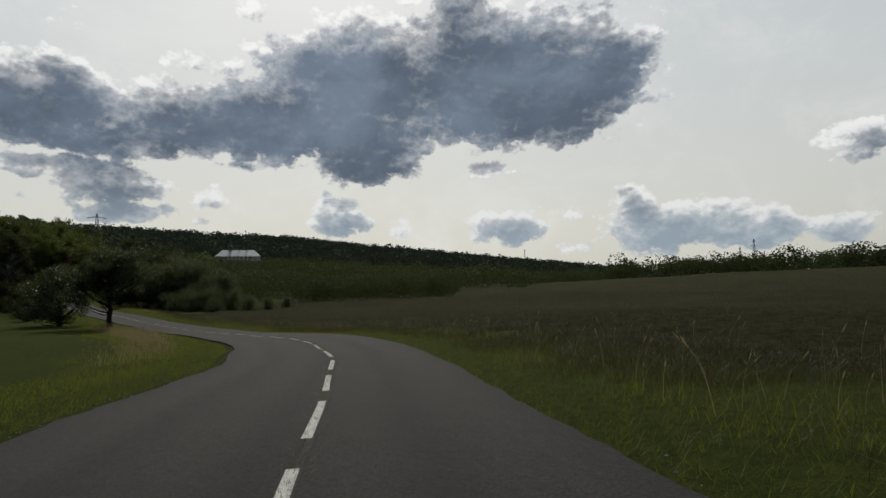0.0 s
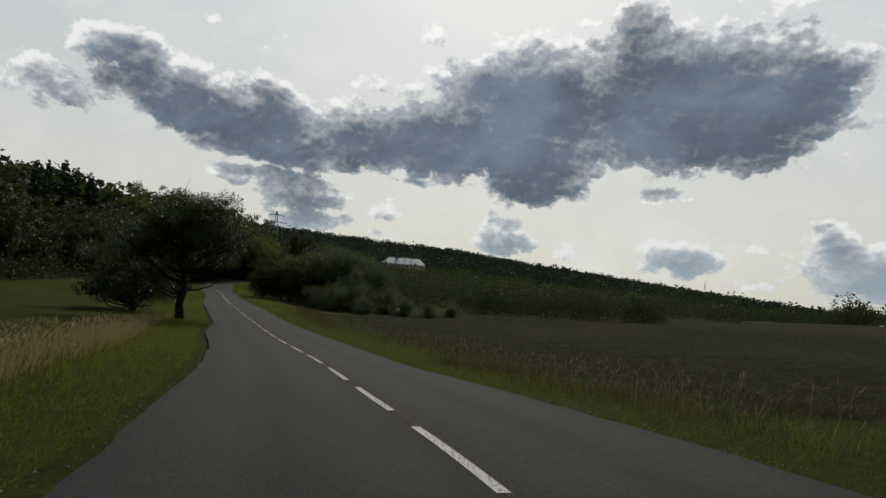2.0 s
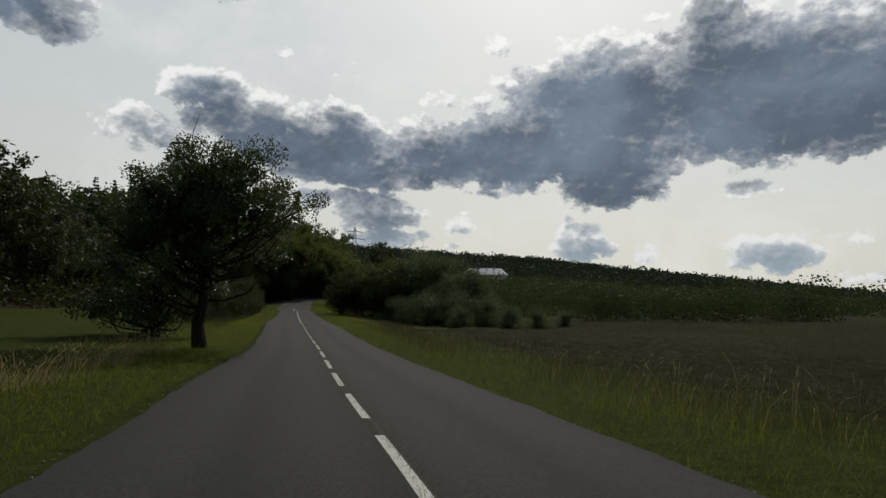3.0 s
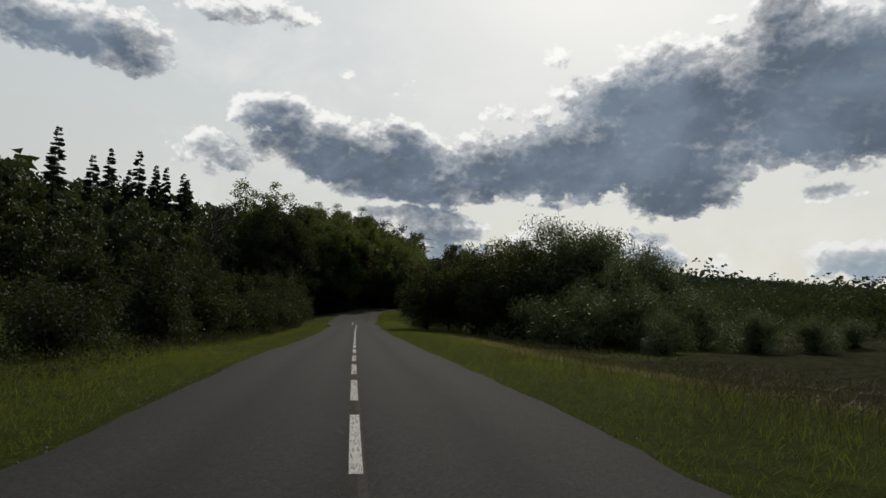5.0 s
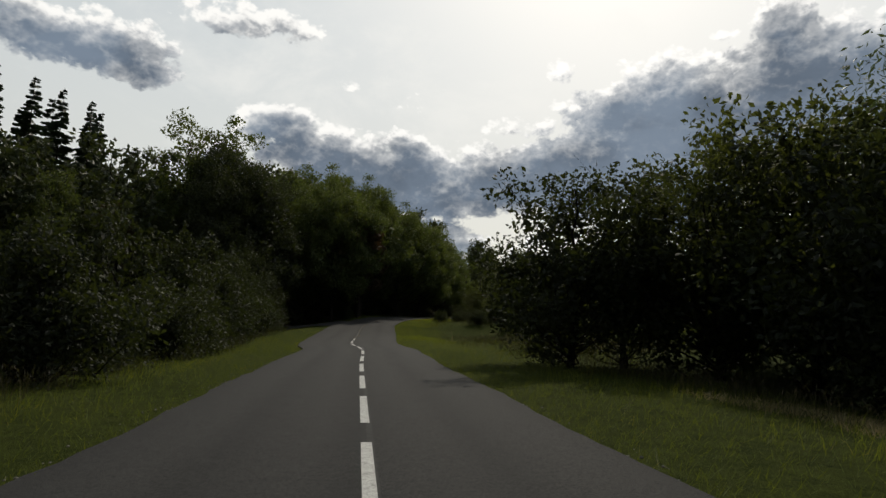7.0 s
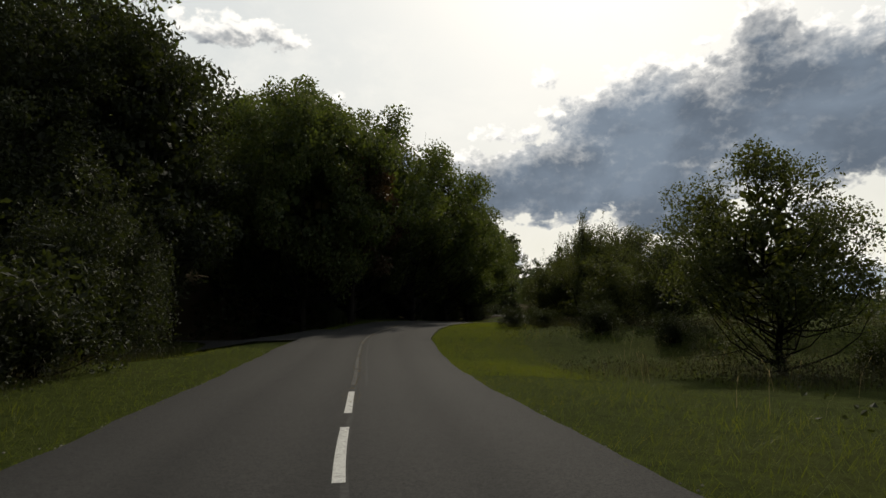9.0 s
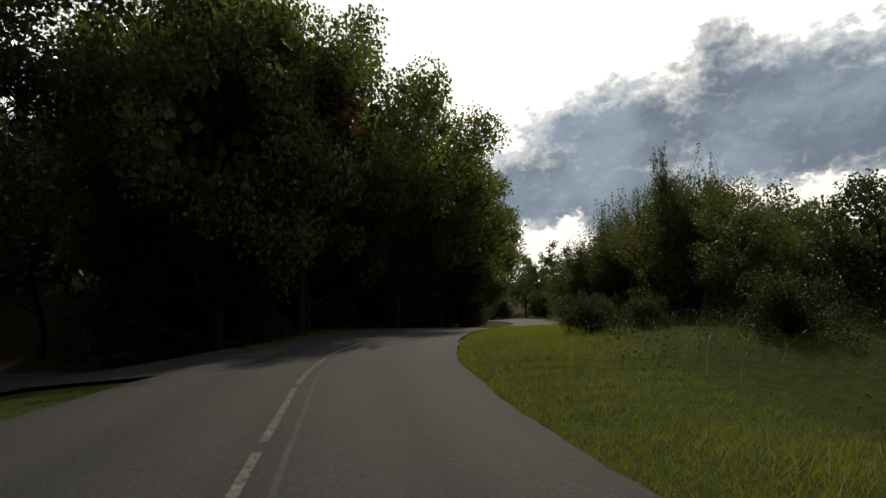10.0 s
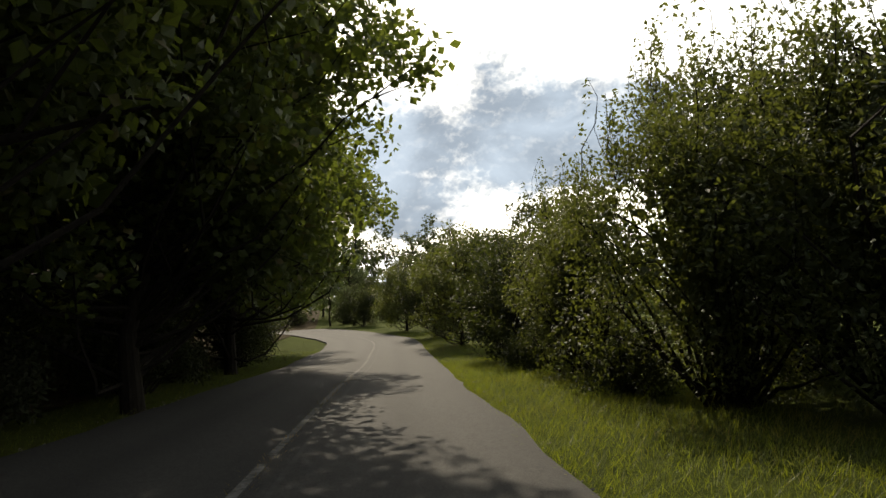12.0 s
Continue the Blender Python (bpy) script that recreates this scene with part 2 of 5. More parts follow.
def mat_ground(name, stops_big, stops_fine, big=0.08, fine=2.5, depth=0.05):
    mt, nt, b = material(name)
    n1 = tex_noise(nt, big, 6, 0.65, distort=0.6)
    n2 = tex_noise(nt, fine, 8, 0.7)
    n3 = tex_noise(nt, fine * 9, 4, 0.7)
    col = mix(nt, 0.5, ramp(nt, n1, stops_big), ramp(nt, n2, stops_fine))
    col = mix(nt, 0.35, col, ramp(nt, n3, stops_fine))
    nt.links.new(col, b.inputs["Base Color"])
    b.inputs["Roughness"].default_value = 0.95
    b.inputs["Specular IOR Level"].default_value = 0.02
    bump(nt, b, n3, 0.9, depth)
    return mt


def mat_leaf(name, dark, light, odd=None, through_col=(0.16, 0.24, 0.03), amount=0.35, gloss=0.5, patchy=0.0):
    mt, nt, b = material(name)
    geo = nt.nodes.new("ShaderNodeNewGeometry")
    info = nt.nodes.new("ShaderNodeObjectInfo")
    stops = [(0.0, dark), (0.85, light)] + ([(0.97, odd)] if odd else [])
    col = ramp(nt, geo.outputs["Random Per Island"], stops)
    if patchy:
        patch = tex_noise(nt, patchy, 5, 0.65)
        col = mix(nt, 1.0, col, ramp(nt, patch, [(0.34, (0.42, 0.72, 0.40)), (0.50, (1.0, 1.0, 0.9)), (0.65, (1.65, 1.12, 0.8))]), "MULTIPLY")
    tint = ramp(nt, info.outputs["Random"], [(0.0, (0.72, 0.78, 0.72)), (1.0, (1.15, 1.1, 0.9))])
    col = mix(nt, 1.0, col, tint, "MULTIPLY")
    nt.links.new(col, b.inputs["Base Color"])
    b.inputs["Roughness"].default_value = gloss
    b.inputs["Specular IOR Level"].default_value = 0.4
    tr = nt.nodes.new("ShaderNodeBsdfTranslucent")
    tr.inputs["Color"].default_value = (*through_col, 1)
    mx = nt.nodes.new("ShaderNodeMixShader")
    mx.inputs[0].default_value = amount
    nt.links.new(b.outputs[0], mx.inputs[1])
    nt.links.new(tr.outputs[0], mx.inputs[2])
    nt.links.new(mx.outputs[0], nt.nodes["Material Output"].inputs["Surface"])
    return mt


def mat_bark(name, a, b_):
    mt, nt, b = material(name)
    tc = nt.nodes.new("ShaderNodeTexCoord").outputs["Object"]
    mp = nt.nodes.new("ShaderNodeMapping")
    mp.inputs["Scale"].default_value = (9, 9, 2)
    nt.links.new(tc, mp.inputs["Vector"])
    n = tex_noise(nt, 1.5, 8, 0.7, mp.outputs[0])
    nt.links.new(ramp(nt, n, [(0.3, a), (0.7, b_)]), b.inputs["Base Color"])
    b.inputs["Roughness"].default_value = 0.95
    b.inputs["Specular IOR Level"].default_value = 0.1
    bump(nt, b, n, 0.9, 0.04)
    return mt


def mat_plain(name, a, b_, scale=3.0, rough=0.7, metal=0.0, gloss=0.5):
    mt, nt, b = material(name)
    n = tex_noise(nt, scale, 6, 0.6)
    nt.links.new(ramp(nt, n, [(0.3, a), (0.7, b_)]), b.inputs["Base Color"])
    b.inputs["Roughness"].default_value, b.inputs["Metallic"].default_value = rough, metal
    b.inputs["Specular IOR Level"].default_value = gloss
    return mt


M_GHOST = mat_plain("faded_line", (0.026, 0.026, 0.025), (0.050, 0.049, 0.047), 9.0, 0.85, 0.0, 0.1)
M_ASPHALT, M_PAINT, M_WORN = mat_asphalt(), mat_paint(), mat_plain("worn_paint", (0.022, 0.022, 0.021), (0.12, 0.118, 0.112), 11.0, 0.85, 0.0, 0.1)
M_GRASS = mat_ground("meadow_ground", [(0.3, (0.016, 0.026, 0.006)), (0.55, (0.034, 0.044, 0.010)), (0.75, (0.070, 0.062, 0.022))],
                     [(0.35, (0.009, 0.015, 0.004)), (0.65, (0.080, 0.095, 0.020))], 0.12, 3.5, 0.08)
M_SOIL = mat_ground("field_soil", [(0.3, (0.021, 0.020, 0.010)), (0.52, (0.038, 0.037, 0.014)), (0.72, (0.058, 0.056, 0.019))],
                    [(0.40, (0.006, 0.006, 0.004)), (0.62, (0.076, 0.074, 0.034))], 0.05, 1.8, 0.22)
M_LEAF = mat_leaf("oak_leaf", (0.010, 0.017, 0.005), (0.030, 0.045, 0.012), None, (0.07, 0.10, 0.015), 0.25, 0.4)
M_LEAF_F = mat_leaf("forest_leaf", (0.016, 0.026, 0.008), (0.054, 0.076, 0.020), (0.08, 0.06, 0.02), (0.15, 0.19, 0.026), 0.32, 0.66)
# darker copy of forest_leaf: canopy shade put into the colour of the rear trees
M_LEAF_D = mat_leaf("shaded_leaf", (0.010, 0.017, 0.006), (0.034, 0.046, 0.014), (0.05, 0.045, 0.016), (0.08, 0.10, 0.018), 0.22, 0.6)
M_LEAF_W = mat_leaf("willow_leaf", (0.045, 0.06, 0.028), (0.10, 0.125, 0.06), None, (0.12, 0.16, 0.04), 0.25)
# leaf darkened for plants standing in shade: the shade is in its colour
M_LEAF_S = mat_leaf("shade_dark_leaf", (0.008, 0.011, 0.0035), (0.019, 0.025, 0.007), (0.036, 0.040, 0.013), (0.06, 0.075, 0.012), 0.26, 0.75)
# lighter copy of the leaf above, its colour raised for the better-lit thickets
M_LEAF_T = mat_leaf("lit_thicket_leaf", (0.014, 0.021, 0.006), (0.042, 0.054, 0.015), (0.08, 0.08, 0.024), (0.13, 0.15, 0.024), 0.30, 0.68)
M_LEAF_R = mat_leaf("reddish_leaf", (0.030, 0.022, 0.009), (0.066, 0.040, 0.014), None, (0.12, 0.06, 0.016), 0.25, 0.6)
M_NEEDLE = mat_leaf("spruce_needle", (0.012, 0.022, 0.010), (0.028, 0.045, 0.018), None, (0.04, 0.07, 0.02), 0.12)
M_FAR = mat_leaf("far_leaf", (0.016, 0.024, 0.010), (0.048, 0.064, 0.022), None, (0.09, 0.12, 0.03), 0.18, 0.8, 0.045)
# bluer leaf with lifted darks: distance haze mixed into the ridge's colour
M_FAR_BLUE = mat_leaf("haze_tinted_leaf", (0.028, 0.040, 0.030), (0.045, 0.060, 0.042), None, (0.06, 0.09, 0.05), 0.1, 0.9)
M_BARK = mat_bark("bark", (0.008, 0.007, 0.006), (0.026, 0.021, 0.016))
M_DEAD = mat_bark("dead_wood", (0.035, 0.031, 0.027), (0.085, 0.076, 0.066))
M_BLADE = mat_leaf("grass_blade", (0.021, 0.033, 0.004), (0.085, 0.100, 0.011), (0.18, 0.125, 0.045), (0.20, 0.235, 0.016), 0.42, 0.6, 0.35)
M_DRY = mat_leaf("dry_grass", (0.13, 0.10, 0.048), (0.27, 0.215, 0.11), None, (0.30, 0.24, 0.12), 0.4, 0.7)
M_WEED = mat_leaf("weed_stalk", (0.022, 0.020, 0.008), (0.060, 0.050, 0.020), (0.12, 0.08, 0.045), (0.07, 0.065, 0.02), 0.3, 0.7)


# ---- plan ----
CENTRE = [(4, -160), (6.5, -80), (4.6, -35), (1.37, -12.00), (0.28, -5.00), (-0.51, 0.00), (-1.30, 5.00), (-1.99, 10.00), (-2.81, 15.00), (-3.66, 20.00), (-5.07, 25.00), (-6.60, 30.00), (-9.13, 36.00), (-13.36, 43.00), (-17.87, 50.00), (-25.10, 60.00), (-32.30, 70.00), (-39.72, 80.00), (-47.16, 90.00), (-54.54, 100.00), (-61.90, 110.00), (-69.25, 120.00), (-76.57, 130.00), (-82.65, 138.40), (-87.84, 144.50), (-91.76, 150.00), (-95.47, 155.40), (-99.12, 160.70), (-102.44, 166.00), (-104.61, 171.50), (-106.27, 178.00), (-107.55, 186.00), (-109.07, 196.00), (-110.69, 208.00), (-113.64, 222.00), (-123.31, 238.00),
          (-132.5, 246.5), (-142, 253), (-156, 260), (-175, 264), (-210, 266)]
PROFILE = [(-160, 0.3), (-40, 0.2), (-12.00, 0.07), (-5.00, 0.02), (0.00, -0.07), (5.00, -0.25), (10.00, -0.46), (15.00, -0.68), (20.00, -0.83), (25.00, -0.96), (30.00, -1.15), (36.00, -1.37), (43.00, -1.65), (50.00, -1.92), (60.00, -2.12), (70.00, -2.11), (80.00, -2.02), (90.00, -1.75), (100.00, -1.64), (110.00, -1.50), (120.00, -1.20), (130.00, -0.90), (138.40, -0.57), (144.50, -0.40), (150.00, -0.17), (155.40, 0.12), (160.70, 0.50), (166.00, 1.33), (171.50, 1.99), (178.00, 2.66), (186.00, 2.97), (196.00, 3.31), (208.00, 3.80), (222.00, 4.83), (238.00, 6.42), (255, 7.2), (270, 7.4)]


def spline(points, step):
    """Points at even steps on a smooth curve through the given ones."""
    p = np.array(points, float)
    out = []
    for i in range(len(p) - 1):
        a, b = p[max(i - 1, 0)], p[min(i + 2, len(p) - 1)]
        d = np.linalg.norm(p[i + 1] - p[i])
        m0 = (p[i + 1] - a) * d / max(np.linalg.norm(p[i + 1] - p[i]) + np.linalg.norm(p[i] - a), 1e-6)
        m1 = (b - p[i]) * d / max(np.linalg.norm(b - p[i + 1]) + np.linalg.norm(p[i + 1] - p[i]), 1e-6)
        u = np.linspace(0, 1, max(int(d / 0.1), 2), endpoint=False)[:, None]
        out.append((2 * u**3 - 3 * u**2 + 1) * p[i] + (u**3 - 2 * u**2 + u) * m0 + (3 * u**2 - 2 * u**3) * p[i + 1] + (u**3 - u**2) * m1)
    q = np.vstack(out + [p[-1:]])
    s = np.concatenate([[0], np.cumsum(np.linalg.norm(np.diff(q, axis=0), axis=1))])
    t = np.arange(0, s[-1], step)
    return np.stack([np.interp(t, s, q[:, k]) for k in range(q.shape[1])], 1), t


ROAD, ROAD_S = spline(CENTRE, 0.5)
TANG = np.gradient(ROAD, axis=0)
TANG /= np.linalg.norm(TANG, axis=1)[:, None]
RIGHT = np.stack([TANG[:, 1], -TANG[:, 0]], 1)
_py, _pz = np.array(PROFILE).T
_z = np.interp(ROAD[:, 1], _py, _pz)
ROAD_Z = np.convolve(np.pad(_z, 12, mode="edge"), np.ones(25) / 25, mode="valid")
ROAD_DZ = np.gradient(ROAD_Z, 0.5)
KNOTS = [-12.0, -5.0, 0.0, 5.0, 10.0, 15.0, 20.0, 25.0, 30.0, 36.0, 43.0, 50.0, 60.0, 70.0, 80.0, 90.0, 100.0, 110.0, 120.0, 130.0, 138.4, 144.5, 150.0, 155.4, 160.7, 166.0, 171.5, 178.0, 186.0, 196.0, 208.0, 222.0, 238.0]
BANK = np.interp(ROAD[:, 1], KNOTS, [-0.033, -0.032, -0.031, -0.027, -0.021, -0.027, -0.029, -0.033, -0.030, -0.022, -0.000, 0.025, 0.004, 0.004, -0.010, -0.013, -0.003, -0.017, -0.015, -0.024, -0.024, -0.019, -0.008, 0.029, 0.054, -0.008, -0.010, 0.029, 0.041, 0.035, 0.024, -0.007, -0.039])
WIDTH_L = np.interp(ROAD[:, 1], KNOTS, [3.26, 3.30, 3.40, 3.68, 3.94, 3.68, 3.46, 3.53, 3.43, 3.47, 3.23, 3.17, 3.25, 2.85, 2.91, 3.08, 3.39, 3.18, 2.91, 3.07, 2.90, 3.23, 3.38, 3.43, 3.24, 3.20, 3.26, 3.24, 3.21, 3.21, 3.00, 2.60, 2.60])
WIDTH_R = np.interp(ROAD[:, 1], KNOTS, [2.85, 2.88, 2.95, 2.87, 2.94, 3.10, 2.98, 3.22, 3.10, 3.39, 3.34, 2.94, 3.07, 2.74, 2.75, 2.91, 2.93, 2.92, 2.68, 2.63, 2.59, 2.90, 3.10, 3.27, 3.50, 3.20, 3.25, 3.15, 2.99, 2.90, 2.54, 2.50, 2.50])


def nearest(x, y):
    """Index of the nearest road point and the signed distance from the centre line (right positive)."""
    x, y = np.atleast_1d(np.asarray(x, float)), np.atleast_1d(np.asarray(y, float))
    idx = np.empty(len(x), int)
    for a in range(0, len(x), 4000):
        d = (x[a:a + 4000, None] - ROAD[None, ::2, 0]) ** 2 + (y[a:a + 4000, None] - ROAD[None, ::2, 1]) ** 2
        idx[a:a + 4000] = d.argmin(1) * 2
    side = (x - ROAD[idx, 0]) * RIGHT[idx, 0] + (y - ROAD[idx, 1]) * RIGHT[idx, 1]
    dist = np.hypot(x - ROAD[idx, 0], y - ROAD[idx, 1])
    return idx, np.where(side < 0, -dist, dist)


def smooth(x, a, b):
    t = np.clip((x - a) / (b - a), 0, 1)
    return t * t * (3 - 2 * t)


def wave(x, y, size, seed=0.0):
    """Cheap smooth unevenness, about -1 to 1."""
    x, y = x / size, y / size
    return (np.sin(x * 1.7 + y * 0.9 + seed) + np.sin(-x * 0.8 + y * 1.9 + 2.1 * seed + 1) + np.sin(x * 2.9 - y * 2.3 + 0.7 * seed + 4) * 0.6) / 2.6


FOREST_EDGE = [(-58, 20), (-66, 55), (-75, 75), (-83, 90), (-90, 102), (-98, 113), (-107, 125), (-112.5, 141), (-117, 152), (-119.5, 168), (-118.8, 186), (-121, 200), (-124, 212), (-131, 250), (-140, 285), (-160, 330)]


def forest_depth(x, y):
    """How far a place lies behind the edge of the forest on the left (negative: in front of it)."""
    ex, ey = np.array(FOREST_EDGE, float).T
    return (np.interp(y, ey, ex) - x) * 0.85


def ridge_height(x, y):
    """The far wooded ridge and the low rise on the right of it."""
    r, a = np.hypot(x, y), np.degrees(np.arctan2(x, y))
    top = np.interp(a, [-75, -45, -30, -15, 0, 8.7, 14.5, 20, 40, 70], [134, 122, 106, 92, 58, 37, 17, 4, 0, 0])
    h = top * smooth(r, 420, 1250)
    h += np.interp(a, [-60, -30, -16, -4, 8, 20], [30, 24, 15, 6, 1, 0]) * smooth(r, 240, 520) * (1 - smooth(r, 560, 900))
    h += np.interp(a, [8, 16, 24, 36, 60], [0, 3, 5, 7, 8]) * smooth(r, 180, 420)
    return h


# side road that leaves at the bend, nearly level
sp, _ = spline([(-104.6, 164.4), (-108.0, 166.2), (-114, 168.6), (-125, 172), (-140, 174.5), (-165, 176)], 1.0)
tg = np.gradient(sp, axis=0)
tg /= np.linalg.norm(tg, axis=1)[:, None]
SP_W = 3.0 + 2.6 * np.exp(-np.arange(len(sp)) / 4.0)


def level_side(x, y, z):
    """Level the ground along the side road."""
    m = (x < -102) & (x > -185) & (y > 150) & (y < 195)
    if not m.any():
        return z
    gap = np.hypot(x[m][:, None] - sp[None, :, 0], y[m][:, None] - sp[None, :, 1])
    k = gap.argmin(1)
    f = smooth(gap.min(1) - SP_W[k], 0.5, 9.0)
    z = z.copy()
    z[m] = (0.92 + 0.012 * k + (y[m] - 164) * 0.11 * np.exp(-k / 8)) * (1 - f) + z[m] * f
    return z


def ground_z(x, y):
    x, y = np.atleast_1d(np.asarray(x, float)), np.atleast_1d(np.asarray(y, float))
    i, d = nearest(x, y)
    r = np.hypot(x, y)
    away = smooth(d, 28, 85)
    along = np.clip((x - ROAD[i, 0]) * TANG[i, 0] + (y - ROAD[i, 1]) * TANG[i, 1], -1, 1)
    z = (ROAD_Z[i] + along * ROAD_DZ[i] - np.clip(d, -9, 9) * BANK[i]) * (1 - away) + (-1.7 + 2.2 * smooth(y, 70, 260) + 1.2 * smooth(y, 220, 460) + 5.0 * smooth(y, 420, 900)) * away
    edge = np.where(d < 0, WIDTH_L[i], WIDTH_R[i])
    off = np.abs(d) - edge
    side = -0.09 + 0.06 * smooth(off, 0.4, 2.0) - 0.10 * smooth(off, 1.7, 4.0) + 0.08 * smooth(off, 3.8, 7.0)
    z = z + side + smooth(off, 1.0, 8.0) * wave(x, y, 4.0) * 0.045 + smooth(off, 8, 40) * wave(x, y, 31.0, 2.0) * 0.5
    left = -d
    behind = forest_depth(x, y)
    hill = np.where(d < 0, 2.2 * smooth(behind, -7, 6) + 0.16 * np.clip(behind, 0, 90), 0.0)
    z = z + hill * smooth(off, 0.8, 8.0) * (1 - smooth(r, 300, 700)) + ridge_height(x, y) * smooth(off, 0.8, 22.0)
    fieldrise = np.clip(d - 12, 0, 400) * 0.011 * smooth(120 - y + 0.2 * d, 0, 60)
    z = z + np.where(d > 0, fieldrise, 0)
    dip = np.where(d > 0, -0.9 * smooth(off, 3, 11) * smooth(y, 84, 100) * (1 - smooth(y, 128, 146)), 0)
    z = z + dip
    f = smooth(off, 0.2, 6.0)
    return level_side(x, y, z) * f + z * (1 - f)


def gz(x, y):
    return float(ground_z(x, y)[0])


# ---- mesh tools ----
def mesh_of(name, V, F, mat):
    me = bpy.data.meshes.new(name)
    me.from_pydata(np.asarray(V, float).tolist() if not isinstance(V, list) else V, [], np.asarray(F, int).tolist() if not isinstance(F, list) else F)
    me.materials.append(mat)
    me.update()
    return me


def part(name, me, parent=None, label="", at=None):
    ob = new(name, me)
    if parent is not None:
        ob.parent = parent
    if at is not None:
        ob.matrix_basis = at
    if label:
        ob["label"] = label
    return ob


def grid_mesh(name, xs, ys, zf, mat, smooth_faces=True):
    X, Y = np.meshgrid(xs, ys)
    Z = zf(X.ravel(), Y.ravel())
    nx, ny = len(xs), len(ys)
    i = (np.arange(ny - 1)[:, None] * nx + np.arange(nx - 1)[None, :]).ravel()
    me = mesh_of(name, np.stack([X.ravel(), Y.ravel(), Z], 1), np.stack([i, i + 1, i + nx + 1, i + nx], 1), mat)
    if smooth_faces:
        me.polygons.foreach_set("use_smooth", np.ones(len(me.polygons), bool))
    return me


def graded(lo, hi, step, reach, grow=1.18):
    core = list(np.arange(lo, hi + step / 2, step))
    out, s, v = [], step, hi
    while v < hi + reach:
        s *= grow
        v += s
        out.append(v)
    back, s, v = [], step, lo
    while v > lo - reach:
        s *= grow
        v -= s
        back.append(v)
    return np.array(back[::-1] + core + out)


def tubes(lines, sides=6):
    """One mesh's vertices and faces for tapered tubes along (points, radii)."""
    V, F, n0 = [], [], 0
    ang = np.linspace(0, 2 * math.pi, sides, endpoint=False)
    for pts, rad in lines:
        pts, rad = np.asarray(pts, float), np.asarray(rad, float)
        t = np.gradient(pts, axis=0)
        t /= np.linalg.norm(t, axis=1)[:, None] + 1e-9
        ref = np.where(np.abs(t[:, 2:3]) > 0.9, np.array([[1.0, 0, 0]]), np.array([[0, 0, 1.0]]))
        u = np.cross(t, ref)
        u /= np.linalg.norm(u, axis=1)[:, None] + 1e-9
        w = np.cross(t, u)
        ring = pts[:, None] + rad[:, None, None] * (np.cos(ang)[None, :, None] * u[:, None] + np.sin(ang)[None, :, None] * w[:, None])
        V.append(ring.reshape(-1, 3))
        k = len(pts)
        a = n0 + (np.arange(k - 1)[:, None] * sides + np.arange(sides)[None, :]).ravel()
        b = n0 + (np.arange(k - 1)[:, None] * sides + (np.arange(sides)[None, :] + 1) % sides).ravel()
        F.append(np.stack([a, b, b + sides, a + sides], 1))
        n0 += k * sides
    return np.vstack(V), np.vstack(F)


def tubes_two(lines):
    """A round trunk and simpler limbs in one mesh."""
    V0, F0 = tubes(lines[:1], 10)
    V1, F1 = tubes(lines[1:], 4)
    return np.vstack([V0, V1]), np.vstack([F0, F1 + len(V0)])


def leaves(rng, P, size, droop=0.3, aspect=0.55, up=0.25):
    """Small folded leaves (four corners each) at points P."""
    n = len(P)
    d = rng.normal(size=(n, 3))
    d[:, 2] -= droop
    d /= np.linalg.norm(d, axis=1)[:, None]
    s = rng.normal(size=(n, 3))
    s[:, 2] *= 1 - up
    s -= (s * d).sum(1)[:, None] * d
    s /= np.linalg.norm(s, axis=1)[:, None]
    nrm = np.cross(d, s)
    L = size * rng.uniform(0.6, 1.35, n)[:, None]
    W = L * aspect * 0.5
    base = P
    V = np.stack([base, base + d * L * 0.45 + s * W + nrm * L * 0.08, base + d * L, base + d * L * 0.45 - s * W + nrm * L * 0.08], 1)
    return V.reshape(-1, 3), np.arange(4 * n).reshape(-1, 4)


def limb(rng, a, b, r0, r1, n=6, sag=0.12):
    u = np.linspace(0, 1, n)[:, None]
    L = np.linalg.norm(b - a)
    off = rng.normal(size=3) * L * 0.10
    p = a + (b - a) * u + np.sin(u * math.pi) * off + np.array([0, 0, -1.0]) * np.sin(u * math.pi) * L * sag
    p[1:-1] += rng.normal(size=(n - 2, 3)) * L * 0.025
    return p, r0 + (r1 - r0) * u[:, 0] ** 0.8


def inner_leaves(rng, cen, rad, n, size):
    """Broad dark sprays inside the clumps, which close the crown."""
    k = rng.integers(0, len(cen), n)
    mid = cen.mean(0)
    g = rng.normal(size=(n, 3))
    g /= np.linalg.norm(g, axis=1)[:, None]
    P = mid + (cen[k] - mid) * rng.uniform(0.25, 0.86, n)[:, None] + g * (rad[k] * 0.55)[:, None]
    return leaves(rng, P, size, 0.2, 0.8)


